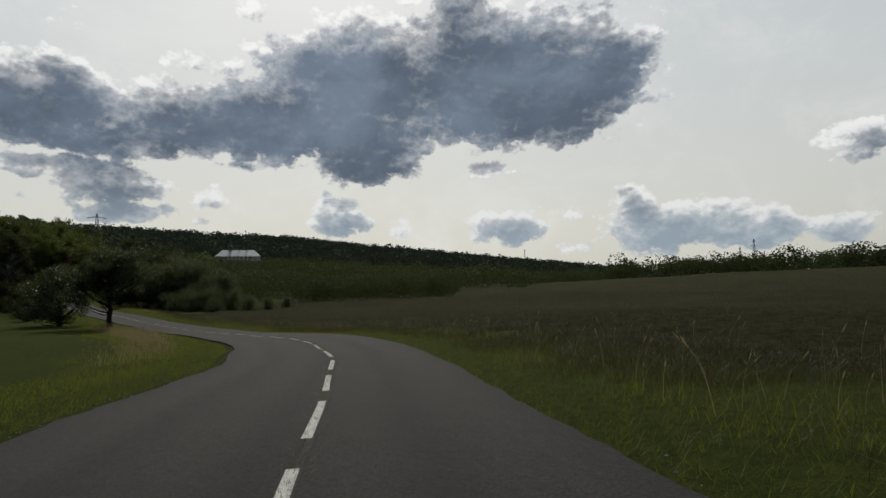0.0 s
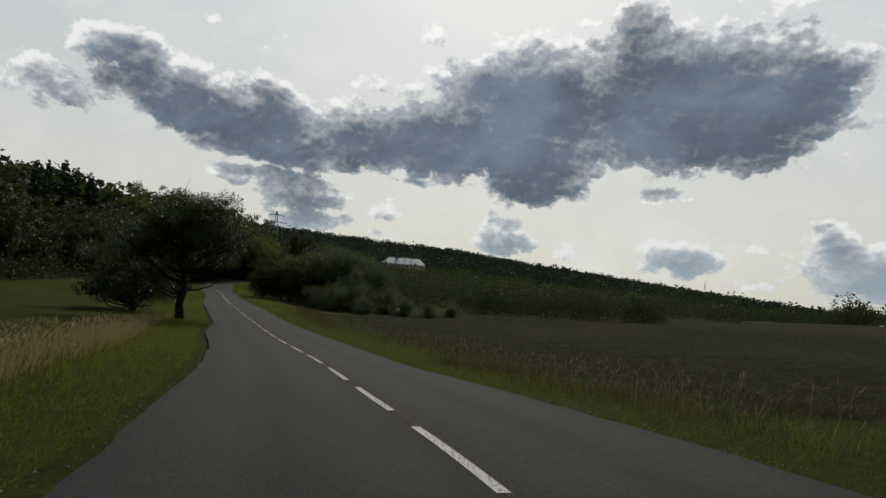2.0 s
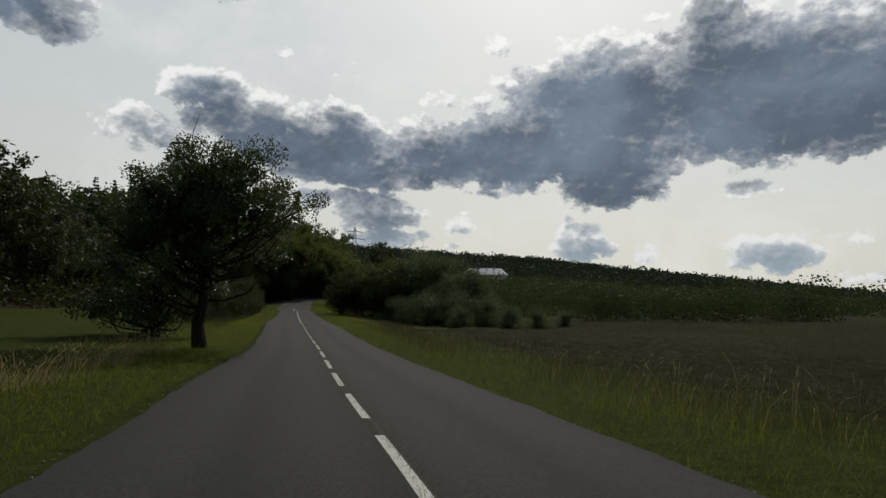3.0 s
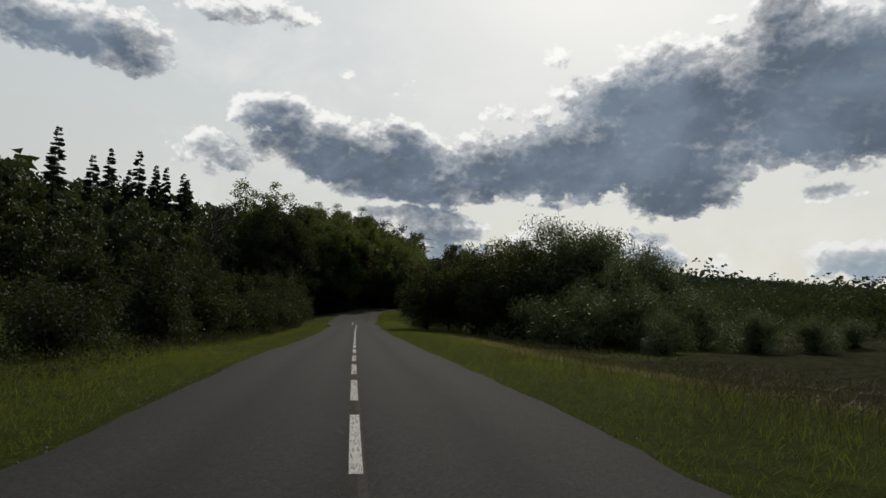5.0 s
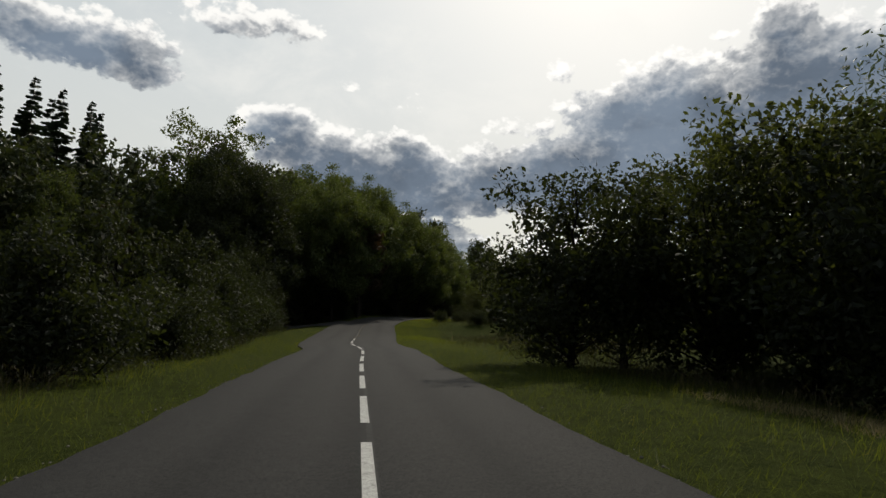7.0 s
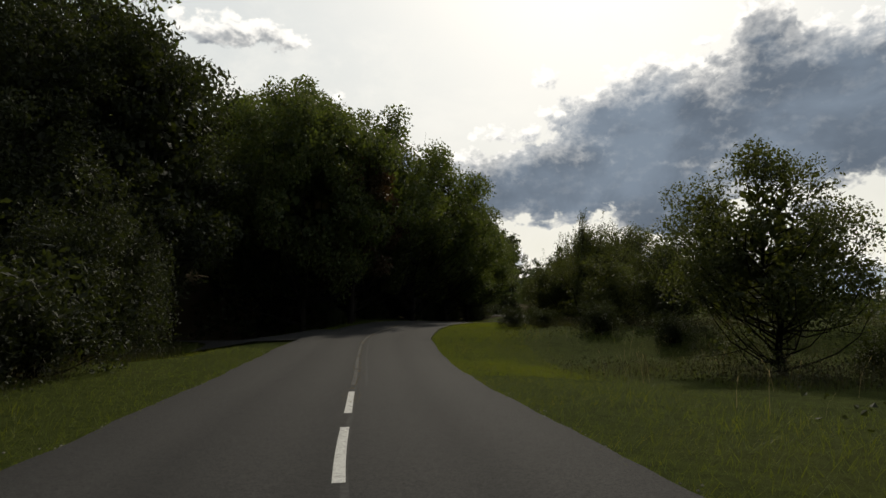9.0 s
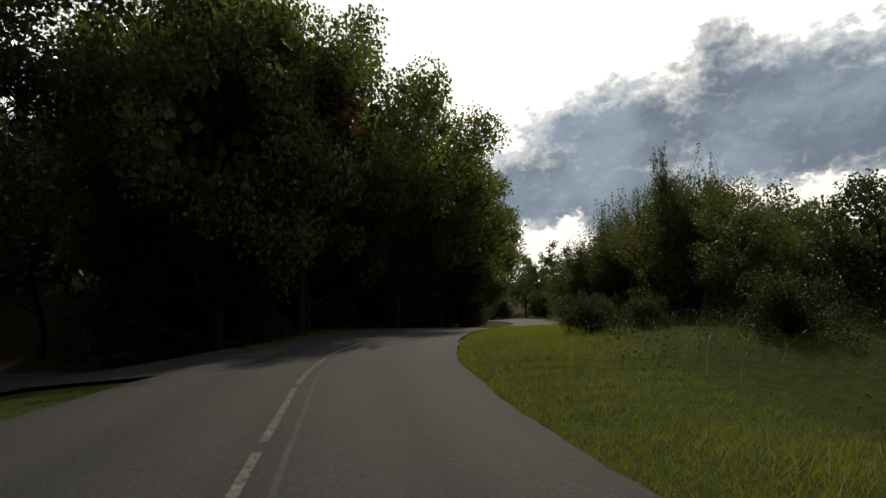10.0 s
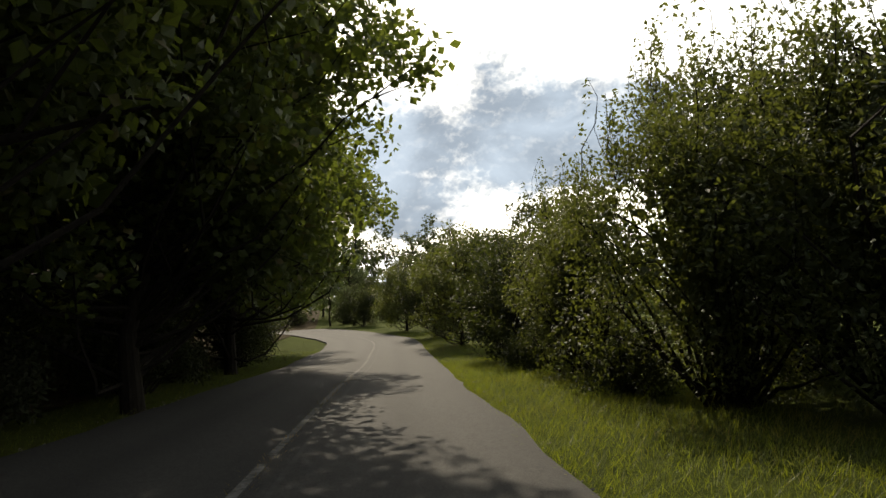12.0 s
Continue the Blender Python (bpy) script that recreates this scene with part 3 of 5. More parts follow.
def tree_meshes(name, seed, height, radius, clear, leaf_n, leaf_size, leaf_mat, clumps=60, trunk_r=0.22, bark=None, shape=0.0, spread=0.16, lean=0.04, gaps=0.15, droop=0.3, aspect=0.55, twigs=1, inner=0):
    """Trunk and crown of a broad-leaved tree: limbs reach to clumps of leaves that make an uneven crown."""
    rng = np.random.default_rng(seed)
    top = np.array([rng.normal() * lean * height, rng.normal() * lean * height, height * 0.86])
    u = np.linspace(0, 1, 9)[:, None]
    spine = top * u
    spine[1:-1, :2] += rng.normal(size=(7, 2)) * height * 0.012
    lines = [(spine, trunk_r * (1.14 - 1.04 * u[:, 0] ** 0.75) + 0.012)]
    lines[0][1][0] *= 1.08
    lobes = rng.normal(size=(5, 3))
    lobes /= np.linalg.norm(lobes, axis=1)[:, None]
    cen, rad = [], []
    zc, hz = (clear + height) / 2, (height - clear) / 2
    for k in range(clumps):
        d = rng.normal(size=3)
        d /= np.linalg.norm(d)
        bulge = 1 + 0.22 * max((lobes @ d).max() - 0.55, 0) * 2 - gaps * rng.random()
        rr = (0.45 + 0.5 * rng.random() ** 0.5) * bulge
        zz = d[2] * rr
        squeeze = 1 - shape * zz
        cen.append([d[0] * radius * rr * squeeze, d[1] * radius * rr * squeeze, zc + zz * hz])
        rad.append(radius * spread * rng.uniform(0.7, 1.5))
    cen, rad = np.array(cen), np.array(rad)
    cen[:, :2] += np.stack([np.interp(cen[:, 2], spine[:, 2], spine[:, k]) for k in (0, 1)], 1)
    for c, r in zip(cen, rad):
        zs = np.clip(c[2] - np.hypot(c[0], c[1]) * rng.uniform(0.5, 1.0), clear * 0.7, height * 0.8)
        a = np.array([np.interp(zs, spine[:, 2], spine[:, 0]), np.interp(zs, spine[:, 2], spine[:, 1]), zs])
        r0 = trunk_r * 0.34 * (1 - 0.6 * zs / height)
        lines.append(limb(rng, a, c, r0, 0.012, 5, 0.10))
        for _ in range(twigs):
            e = c + rng.normal(size=3) * r * 0.8
            m = a + (c - a) * rng.uniform(0.6, 0.9)
            lines.append(limb(rng, m, e, r0 * 0.3 + 0.006, 0.006, 3, 0.05))
    V, F = tubes_two(lines)
    trunk = mesh_of(name + "_trunk", V, F, bark or M_BARK)
    share = rad**2 / (rad**2).sum()
    cnt = np.maximum((share * leaf_n).astype(int), 8)
    P = []
    for c, r, n in zip(cen, rad, cnt):
        g = rng.normal(size=(n, 3))
        g /= np.linalg.norm(g, axis=1)[:, None]
        sub = rng.normal(size=(7, 3))
        sub /= np.linalg.norm(sub, axis=1)[:, None]
        knob = 0.75 + 0.45 * np.clip((g @ sub.T).max(1) - 0.4, 0, 1)
        g *= (rng.random(n) ** 0.45 * r * 1.25 * knob)[:, None]
        g[:, 2] *= 0.8
        P.append(c + g)
    V, F = leaves(rng, np.vstack(P), leaf_size, droop, aspect)
    if inner:
        V2, F2 = inner_leaves(rng, cen, rad, int(inner * 2.2), radius * 0.09)
        V, F = np.vstack([V, V2]), np.vstack([F, F2 + len(V)])
    return trunk, mesh_of(name + "_crown", V, F, leaf_mat)


def bush_meshes(name, seed, height, radius, leaf_n, leaf_size, leaf_mat, clumps=36, shoots=0, droop=0.2, aspect=0.5, inner=0):
    """Many stems from one base, leafy from near the ground up."""
    rng = np.random.default_rng(seed)
    cen, rad, lines = [], [], []
    for k in range(clumps):
        a = rng.uniform(0, 2 * math.pi)
        q = rng.random() ** 0.5
        h = rng.uniform(0.10, 1.0)
        env = math.sqrt(max(1 - (max(h - 0.35, 0) / 0.75) ** 2, 0.05)) * (0.8 + 0.35 * math.sin(3 * a + seed))
        cen.append([math.cos(a) * q * radius * env, math.sin(a) * q * radius * env, h * height * rng.uniform(0.8, 0.95)])
        rad.append(radius * rng.uniform(0.16, 0.30))
    cen, rad = np.array(cen), np.array(rad)
    for c, r in zip(cen, rad):
        a = np.array([c[0] * 0.12 + rng.normal() * 0.15, c[1] * 0.12 + rng.normal() * 0.15, 0.0])
        lines.append(limb(rng, a, c, 0.035 + 0.012 * height / 4, 0.008, 6, -0.08))
    P = []
    cnt = np.maximum((rad**2 / (rad**2).sum() * leaf_n).astype(int), 8)
    for c, r, n in zip(cen, rad, cnt):
        g = rng.normal(size=(n, 3))
        g /= np.linalg.norm(g, axis=1)[:, None]
        g *= (rng.random(n) ** 0.42 * r * 1.2)[:, None]
        p = c + g
        p[:, 2] = np.maximum(p[:, 2], 0.05 + 0.3 * rng.random(n))
        P.append(p)
    for k in range(shoots):
        c = cen[rng.integers(len(cen))]
        if c[2] < height * 0.45:
            continue
        tip = c + np.array([rng.normal() * 0.3, rng.normal() * 0.3, height * rng.uniform(0.16, 0.34)])
        ln = limb(rng, c, tip, 0.015, 0.005, 5, 0.0)
        lines.append(ln)
        u = rng.random(46)[:, None]
        P.append(c + (tip - c) * u + rng.normal(size=(46, 3)) * 0.13 * (1.15 - u))
    V, F = tubes(lines, 4)
    stems = mesh_of(name + "_stems", V, F, M_BARK)
    V, F = leaves(rng, np.vstack(P), leaf_size, droop, aspect)
    if inner:
        V2, F2 = inner_leaves(rng, cen, rad, int(inner * 2.2), radius * 0.09)
        V2[:, 2] = np.maximum(V2[:, 2], 0.02)
        V, F = np.vstack([V, V2]), np.vstack([F, F2 + len(V)])
    return stems, mesh_of(name + "_crown", V, F, leaf_mat)


def spruce_meshes(name, seed, height, radius, mat):
    rng = np.random.default_rng(seed)
    u = np.linspace(0, 1, 8)[:, None]
    spine = np.array([rng.normal() * 0.15, rng.normal() * 0.15, height]) * u
    lines = [(spine, 0.2 * (1 - u[:, 0]) + 0.01)]
    V4 = []
    z = height * 0.12
    while z < height * 0.985:
        f = 1 - z / height
        for k in range(int(6 + 5 * f)):
            a = rng.uniform(0, 2 * math.pi)
            R = radius * (f ** 0.8) * rng.uniform(0.65, 1.1) + 0.12
            d = np.array([math.cos(a), math.sin(a), 0])
            s = np.array([-d[1], d[0], 0])
            base = np.array([0, 0, z + rng.normal() * 0.1])
            tip = base + d * R + np.array([0, 0, -R * 0.28 + 0.1])
            lines.append((np.stack([base, tip]), np.array([0.03 * f + 0.008, 0.004])))
            for v in np.linspace(0.2, 1.0, 6):
                p = base + (tip - base) * v
                w = R * 0.46 * (1.15 - v) + 0.12
                for sg in (-1, 1):
                    q = p + s * sg * w + d * w * 0.7 - np.array([0, 0, w * rng.uniform(0.1, 0.6)])
                    n = np.array([0, 0, 0.05 + w * 0.16]) + d * 0.05
                    V4.append([p - n, q - n * 0.4, q + n * 0.4, p + n])
        z += height * 0.028 * rng.uniform(0.8, 1.2)
    V, F = tubes(lines, 5)
    trunk = mesh_of(name + "_trunk", V, F, M_BARK)
    V4 = np.array(V4).reshape(-1, 3)
    return trunk, mesh_of(name + "_needles", V4, np.arange(len(V4)).reshape(-1, 4), mat)


def plant(kind, meshes, x, y, turn, size, label, category, group="", sink=0.05, parts=("trunk", "crown"), stretch=1.0, z=None):
    base = new(kind)
    tagged(base, label, category, group)
    h = (gz(x, y) if z is None else z) - sink
    base.matrix_basis = Matrix.Translation((x, y, h)) @ Matrix.Rotation(radians(turn), 4, "Z") @ Matrix.Diagonal((size, size, size * stretch, 1))
    for nm, me in zip(parts, meshes):
        part(nm, me, base)
    return base


# ---- ground, road ----
xs = graded(-150, 35, 1.3, 3300, 1.1)
ys = graded(-15, 250, 1.3, 3300, 1.1)
ground = tagged(new("ground", grid_mesh("ground", xs, ys, ground_z, M_GRASS)), "rolling grassland with dry summer grass", "ground", kind="structure")


def strip(i0, i1, lat0, lat1, lift, cols=2, every=1, thick=0.0):
    """A band along the road between two distances from its centre line."""
    idx = np.arange(i0, i1 + 1, every)
    u = np.linspace(0, 1, cols)
    lat = np.asarray(lat0)[..., None] * (1 - u) + np.asarray(lat1)[..., None] * u if np.ndim(lat0) else np.tile(lat0 * (1 - u) + lat1 * u, (len(ROAD), 1))
    lat = lat[idx]
    x = ROAD[idx, 0:1] + RIGHT[idx, 0:1] * lat
    y = ROAD[idx, 1:2] + RIGHT[idx, 1:2] * lat
    z = ROAD_Z[idx, None] - lat * BANK[idx, None] + lift
    V = np.stack([x, y, z], 2).reshape(-1, 3)
    n, c = len(idx), cols
    a = (np.arange(n - 1)[:, None] * c + np.arange(c - 1)[None, :]).ravel()
    F = np.stack([a, a + 1, a + c + 1, a + c], 1).tolist()
    if thick:
        m0 = len(V)
        V = np.vstack([V, V - np.array([0, 0, thick])])
        for k in range(n - 1):
            for j in (0, c - 1):
                p, q = k * c + j, (k + 1) * c + j
                F.append([p, q, q + m0, p + m0])
    return V, F


rag = np.random.default_rng(3)


def ragged(w, amt):
    n = rag.normal(size=len(w))
    n = np.convolve(n, np.ones(5) / 5, mode="same") * 1.6 + rag.normal(size=len(w)) * 0.35
    return w + n * amt


V, F = strip(0, len(ROAD) - 1, -ragged(WIDTH_L, 0.05), ragged(WIDTH_R, 0.05), 0.0, 13, 1, 0.3)
road_me = mesh_of("road", V, F, M_ASPHALT)
# polished wheel tracks, a tar-dark middle of each lane
off_c = np.tile(np.linspace(-3.1, 3.0, 13), len(ROAD))
wear = 0.5 + 0.45 * np.cos((np.abs(off_c) - 0.75) * 2 * math.pi / 1.5)
wear = np.concatenate([wear, wear])
at = road_me.attributes.new("wear", "FLOAT", "POINT")
at.data.foreach_set("value", wear)
road = tagged(new("road", road_me), "narrow two-lane country road of dark grey worn asphalt", "road", kind="structure")

# centre line: broken, then worn and solid round the bend
S0 = float(ROAD_S[np.argmin(np.abs(ROAD[:, 1] + 12))]) + -0.31
DASH = 4.469


def line_piece(s0, s1, half, lat=0.0):
    t = np.linspace(s0, s1, max(int((s1 - s0) / 0.5), 2) + 1)
    f = [np.interp(t, ROAD_S, a) for a in (ROAD[:, 0], ROAD[:, 1], ROAD_Z, RIGHT[:, 0], RIGHT[:, 1], BANK)]
    V = []
    for k in range(len(t)):
        for h in (-half, half):
            o = lat + h
            V.append((f[0][k] + f[3][k] * o, f[1][k] + f[4][k] * o, f[2][k] - o * f[5][k] + 0.006))
    F = [[2 * k, 2 * k + 1, 2 * k + 3, 2 * k + 2] for k in range(len(t) - 1)]
    return V, F


s_end = float(ROAD_S[np.argmin(np.abs(ROAD[:, 1] - 152.5))])
s_last = float(ROAD_S[np.argmin(np.abs(ROAD[:, 1] - 240))])
for k in range(-8, 70):
    e = S0 + k * DASH - DASH * 0.667
    if e > s_last:
        break
    worn = e > s_end
    V, F = line_piece(e, e + DASH * (0.9 if worn else 0.69), 0.05 if worn else 0.062)
    part("dash", mesh_of("dash", V, F, M_WORN if worn else M_PAINT), road, "worn, half rubbed-off white dash" if worn else "")
V, F = line_piece(S0 - 30, s_end, 0.04, 0.05)
part("old_line", mesh_of("old_line", [(x, y, z - 0.003) for x, y, z in V], F, M_GHOST), road)
V, F = line_piece(s_end, s_last, 0.03, 0.30)
part("seam", mesh_of("seam", V, F, M_GHOST), road)

# side road that joins at the bend
V, F = [], []
for k in range(len(sp)):
    w = float(SP_W[k])
    for j, u in enumerate(np.linspace(-1, 1, 5)):
        x, y = sp[k, 0] + tg[k, 1] * w * u, sp[k, 1] - tg[k, 0] * w * u
        i, lat = nearest(x, y)
        over = max(float(lat[0]) + WIDTH_L[i[0]] - 0.25, 0.0)
        x, y = x - RIGHT[i[0], 0] * over, y - RIGHT[i[0], 1] * over
        V.append((x, y, gz(x, y) + 0.075))
        if k and j:
            F.append([(k - 1) * 5 + j - 1, (k - 1) * 5 + j, k * 5 + j, k * 5 + j - 1])
tagged(new("side_road", mesh_of("side_road", V, F, M_ASPHALT)), "shaded asphalt side road joining at the bend", "road", kind="structure")


def field_z(x, y):
    z = ground_z(x, y)
    rows = np.sin((x * 0.5 + y * 0.87) * 2 * math.pi / 2.4) * 0.06
    rg = np.random.default_rng(8)
    lat = nearest(x, y)[1]
    return z - 0.12 + 0.19 * smooth(lat, 8.2, 10.5) + 0.006 * np.clip(lat - 25, 0, 400) + (rows + rg.normal(size=len(z)) * 0.035) * smooth(lat, 8.5, 10) * (1 - smooth(lat, 30, 55))


def field_mesh():
    """Ploughed strip beyond the verge, as rows parallel to the road."""
    i0, i1 = int(np.argmin(np.abs(ROAD[:, 1] + 30))), int(np.argmin(np.abs(ROAD[:, 1] - 96)))
    lat = np.concatenate([np.arange(8.0, 45, 0.6), np.geomspace(45, 330, 60)[1:]])
    idx = np.arange(i0, i1 + 1, 1)
    v = smooth(np.linspace(0, 1, len(idx)), 0.45, 1.0)[:, None]
    dx, dy = (0.75 * RIGHT[idx, 0:1] + 0.235) * (1 - v) + 0.26 * v, (0.75 * RIGHT[idx, 1:2] + 0.085) * (1 - v) + 0.96 * v
    X, Y = ROAD[idx, 0:1] + lat[None, :] * dx, ROAD[idx, 1:2] + lat[None, :] * dy
    Z = field_z(X.ravel(), Y.ravel())
    n, c = len(idx), len(lat)
    a = (np.arange(n - 1)[:, None] * c + np.arange(c - 1)[None, :]).ravel()
    return mesh_of("field", np.stack([X.ravel(), Y.ravel(), Z], 1), np.stack([a, a + 1, a + c + 1, a + c], 1), M_SOIL)


tagged(new("field", field_mesh()), "wide ploughed brown field with sparse green sprouts", "field", kind="structure")


M_LITTER = mat_ground("forest_litter", [(0.3, (0.020, 0.015, 0.009)), (0.7, (0.040, 0.030, 0.017))], [(0.3, (0.012, 0.010, 0.006)), (0.7, (0.055, 0.042, 0.022))], 0.3, 4.0)


def floor_mesh():
    """Leaf litter under the forest, from just before its edge uphill."""
    ys = np.arange(48, 330, 2.0)
    ex, ey = np.array(FOREST_EDGE, float).T
    off = np.array([-1.5, 0, 2, 4, 7, 11, 16, 22, 30, 40, 55, 75])
    X = np.interp(ys, ey, ex)[:, None] - off[None, :] + 4.5 * smooth(ys, 184, 192)[:, None]
    Y = np.repeat(ys[:, None], len(off), 1)
    Z = ground_z(X.ravel(), Y.ravel()) + 0.06
    c = len(off)
    a = (np.arange(len(ys) - 1)[:, None] * c + np.arange(c - 1)[None, :]).ravel()
    return mesh_of("forest_floor", np.stack([X.ravel(), Y.ravel(), Z], 1), np.stack([a, a + 1, a + c + 1, a + c], 1), M_LITTER)


tagged(new("forest_floor", floor_mesh()), "dark brown leaf litter under the trees", "ground", kind="structure")

# ---- trees and bushes ----
OAK = tree_meshes("oak", 11, 10.6, 5.3, 2.6, 42000, 0.135, M_LEAF, 96, 0.29, None, 0.1, 0.125, 0.02, 0.55, twigs=3, inner=420)
OAK_B = tree_meshes("oak_b", 12, 8.3, 4.6, 0.8, 18000, 0.21, M_LEAF, 60, 0.28, None, 0.2, 0.18, inner=300)
FOREST = [tree_meshes("forest_%s" % c, 20 + i, h, r, cl, 8200, 0.33, M_LEAF_F, 80, 0.22, None, 0.15, 0.18, inner=900)
          for i, (c, h, r, cl) in enumerate((("a", 18, 4.4, 0.8), ("b", 19.5, 4.2, 1.5), ("c", 16.5, 4.8, 0.5)))]
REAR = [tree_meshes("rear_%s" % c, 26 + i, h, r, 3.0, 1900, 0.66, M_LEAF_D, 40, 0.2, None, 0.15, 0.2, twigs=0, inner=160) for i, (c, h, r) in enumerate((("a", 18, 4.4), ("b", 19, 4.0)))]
MAPLE = tree_meshes("maple", 33, 15.5, 7.0, 0.9, 46000, 0.20, M_LEAF_F, 130, 0.19, None, 0.1, 0.15, 0.02, 0.28, aspect=0.8, twigs=1, inner=1600)
RED = tree_meshes("red", 31, 17, 4.6, 3.0, 9500, 0.33, M_LEAF_R, 60, 0.22, inner=500)
BIRCH = tree_meshes("birch", 35, 9.0, 2.5, 1.2, 5200, 0.26, M_LEAF_W, 46, 0.11, None, -0.2, 0.17, 0.05, 0.5, 2.2, 0.35, 2)
SPRUCE = [spruce_meshes("spruce_a", 41, 19, 2.9, M_NEEDLE), spruce_meshes("spruce_b", 42, 15, 2.5, M_NEEDLE)]
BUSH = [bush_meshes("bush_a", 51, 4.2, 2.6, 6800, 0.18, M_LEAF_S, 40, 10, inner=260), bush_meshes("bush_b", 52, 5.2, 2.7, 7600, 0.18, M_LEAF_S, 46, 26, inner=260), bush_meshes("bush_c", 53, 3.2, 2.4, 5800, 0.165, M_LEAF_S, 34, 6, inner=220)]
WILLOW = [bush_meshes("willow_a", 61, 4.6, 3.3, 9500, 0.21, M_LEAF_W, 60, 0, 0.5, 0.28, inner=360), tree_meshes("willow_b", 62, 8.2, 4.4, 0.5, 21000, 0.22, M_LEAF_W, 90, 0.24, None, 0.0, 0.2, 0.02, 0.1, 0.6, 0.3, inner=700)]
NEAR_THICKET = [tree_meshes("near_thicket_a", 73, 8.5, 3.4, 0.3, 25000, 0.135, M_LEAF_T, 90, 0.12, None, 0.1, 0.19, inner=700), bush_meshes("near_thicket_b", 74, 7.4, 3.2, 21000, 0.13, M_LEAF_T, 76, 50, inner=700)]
# drawn with the darkened leaf, so the gloom before the side road is coloured in
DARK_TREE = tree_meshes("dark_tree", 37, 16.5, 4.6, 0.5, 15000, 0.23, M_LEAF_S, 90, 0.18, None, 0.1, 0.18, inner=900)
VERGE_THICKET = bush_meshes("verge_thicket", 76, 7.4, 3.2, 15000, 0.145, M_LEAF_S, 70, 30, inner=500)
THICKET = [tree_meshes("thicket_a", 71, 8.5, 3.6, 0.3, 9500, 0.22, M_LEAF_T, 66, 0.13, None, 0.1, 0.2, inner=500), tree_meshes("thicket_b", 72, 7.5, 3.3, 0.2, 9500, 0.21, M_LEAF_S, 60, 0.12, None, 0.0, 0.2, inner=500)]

plant("oak_tree", OAK, -36.9, 67.9, 225, 0.92, "old roadside oak with dark open crown and thick trunk", "tree", stretch=1.0)
plant("roadside_tree", OAK_B, -46.6, 74.4, 70, 0.92, "dark low-crowned tree standing on the meadow beside the road", "tree")

rng = np.random.default_rng(5)


def at_lat(y_road, lat):
    i = int(np.argmin(np.abs(ROAD[:, 1] - y_road)))
    return ROAD[i, 0] + RIGHT[i, 0] * lat, ROAD[i, 1] + RIGHT[i, 1] * lat


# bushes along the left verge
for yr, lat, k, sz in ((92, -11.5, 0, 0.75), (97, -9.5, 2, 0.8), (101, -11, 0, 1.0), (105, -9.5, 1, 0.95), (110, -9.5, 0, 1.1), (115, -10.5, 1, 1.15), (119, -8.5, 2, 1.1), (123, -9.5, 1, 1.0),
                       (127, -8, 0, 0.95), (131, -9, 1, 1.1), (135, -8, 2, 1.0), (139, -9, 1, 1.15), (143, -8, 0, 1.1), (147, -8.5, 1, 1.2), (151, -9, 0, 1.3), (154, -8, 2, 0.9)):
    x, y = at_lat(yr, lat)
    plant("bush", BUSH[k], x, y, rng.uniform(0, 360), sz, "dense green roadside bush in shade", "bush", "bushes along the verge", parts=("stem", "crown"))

for x, y, k, sz in ((-82.2, 114.8, 1, 1.15), (-79.6, 115.6, 0, 1.15), (-83.5, 111.5, 0, 1.2), (-86.5, 115, 1, 1.1)):
    plant("bush", BUSH[k], x, y, rng.uniform(0, 360), sz, "tall dense bush below the dead tree", "bush", "bushes along the verge", parts=("stem", "crown"))

# willow scrub beyond the field
for x, y, k, sz in ((-57.7, 138.1, 1, 1.36), (-53.2, 137.6, 1, 1.18), (-50.2, 138.6, 1, 0.98), (-56.6, 127.4, 0, 0.9), (-52.4, 126.0, 0, 1.02), (-51.4, 132.0, 1, 0.86), (-48.6, 128.5, 0, 1.05), (-46.6, 124.0, 0, 0.66),
                    (-61.8, 134.5, 0, 0.8), (-45.5, 133.0, 0, 1.0), (-41.0, 129.0, 0, 0.7), (-37.5, 131.0, 0, 0.6), (-34.6, 136.0, 0, 0.55)):
    plant("willow_bush", WILLOW[k], x, y, rng.uniform(0, 360), sz, "grey-green willow bush with rounded crown", "bush", "willow scrub", parts=("stem", "crown"))

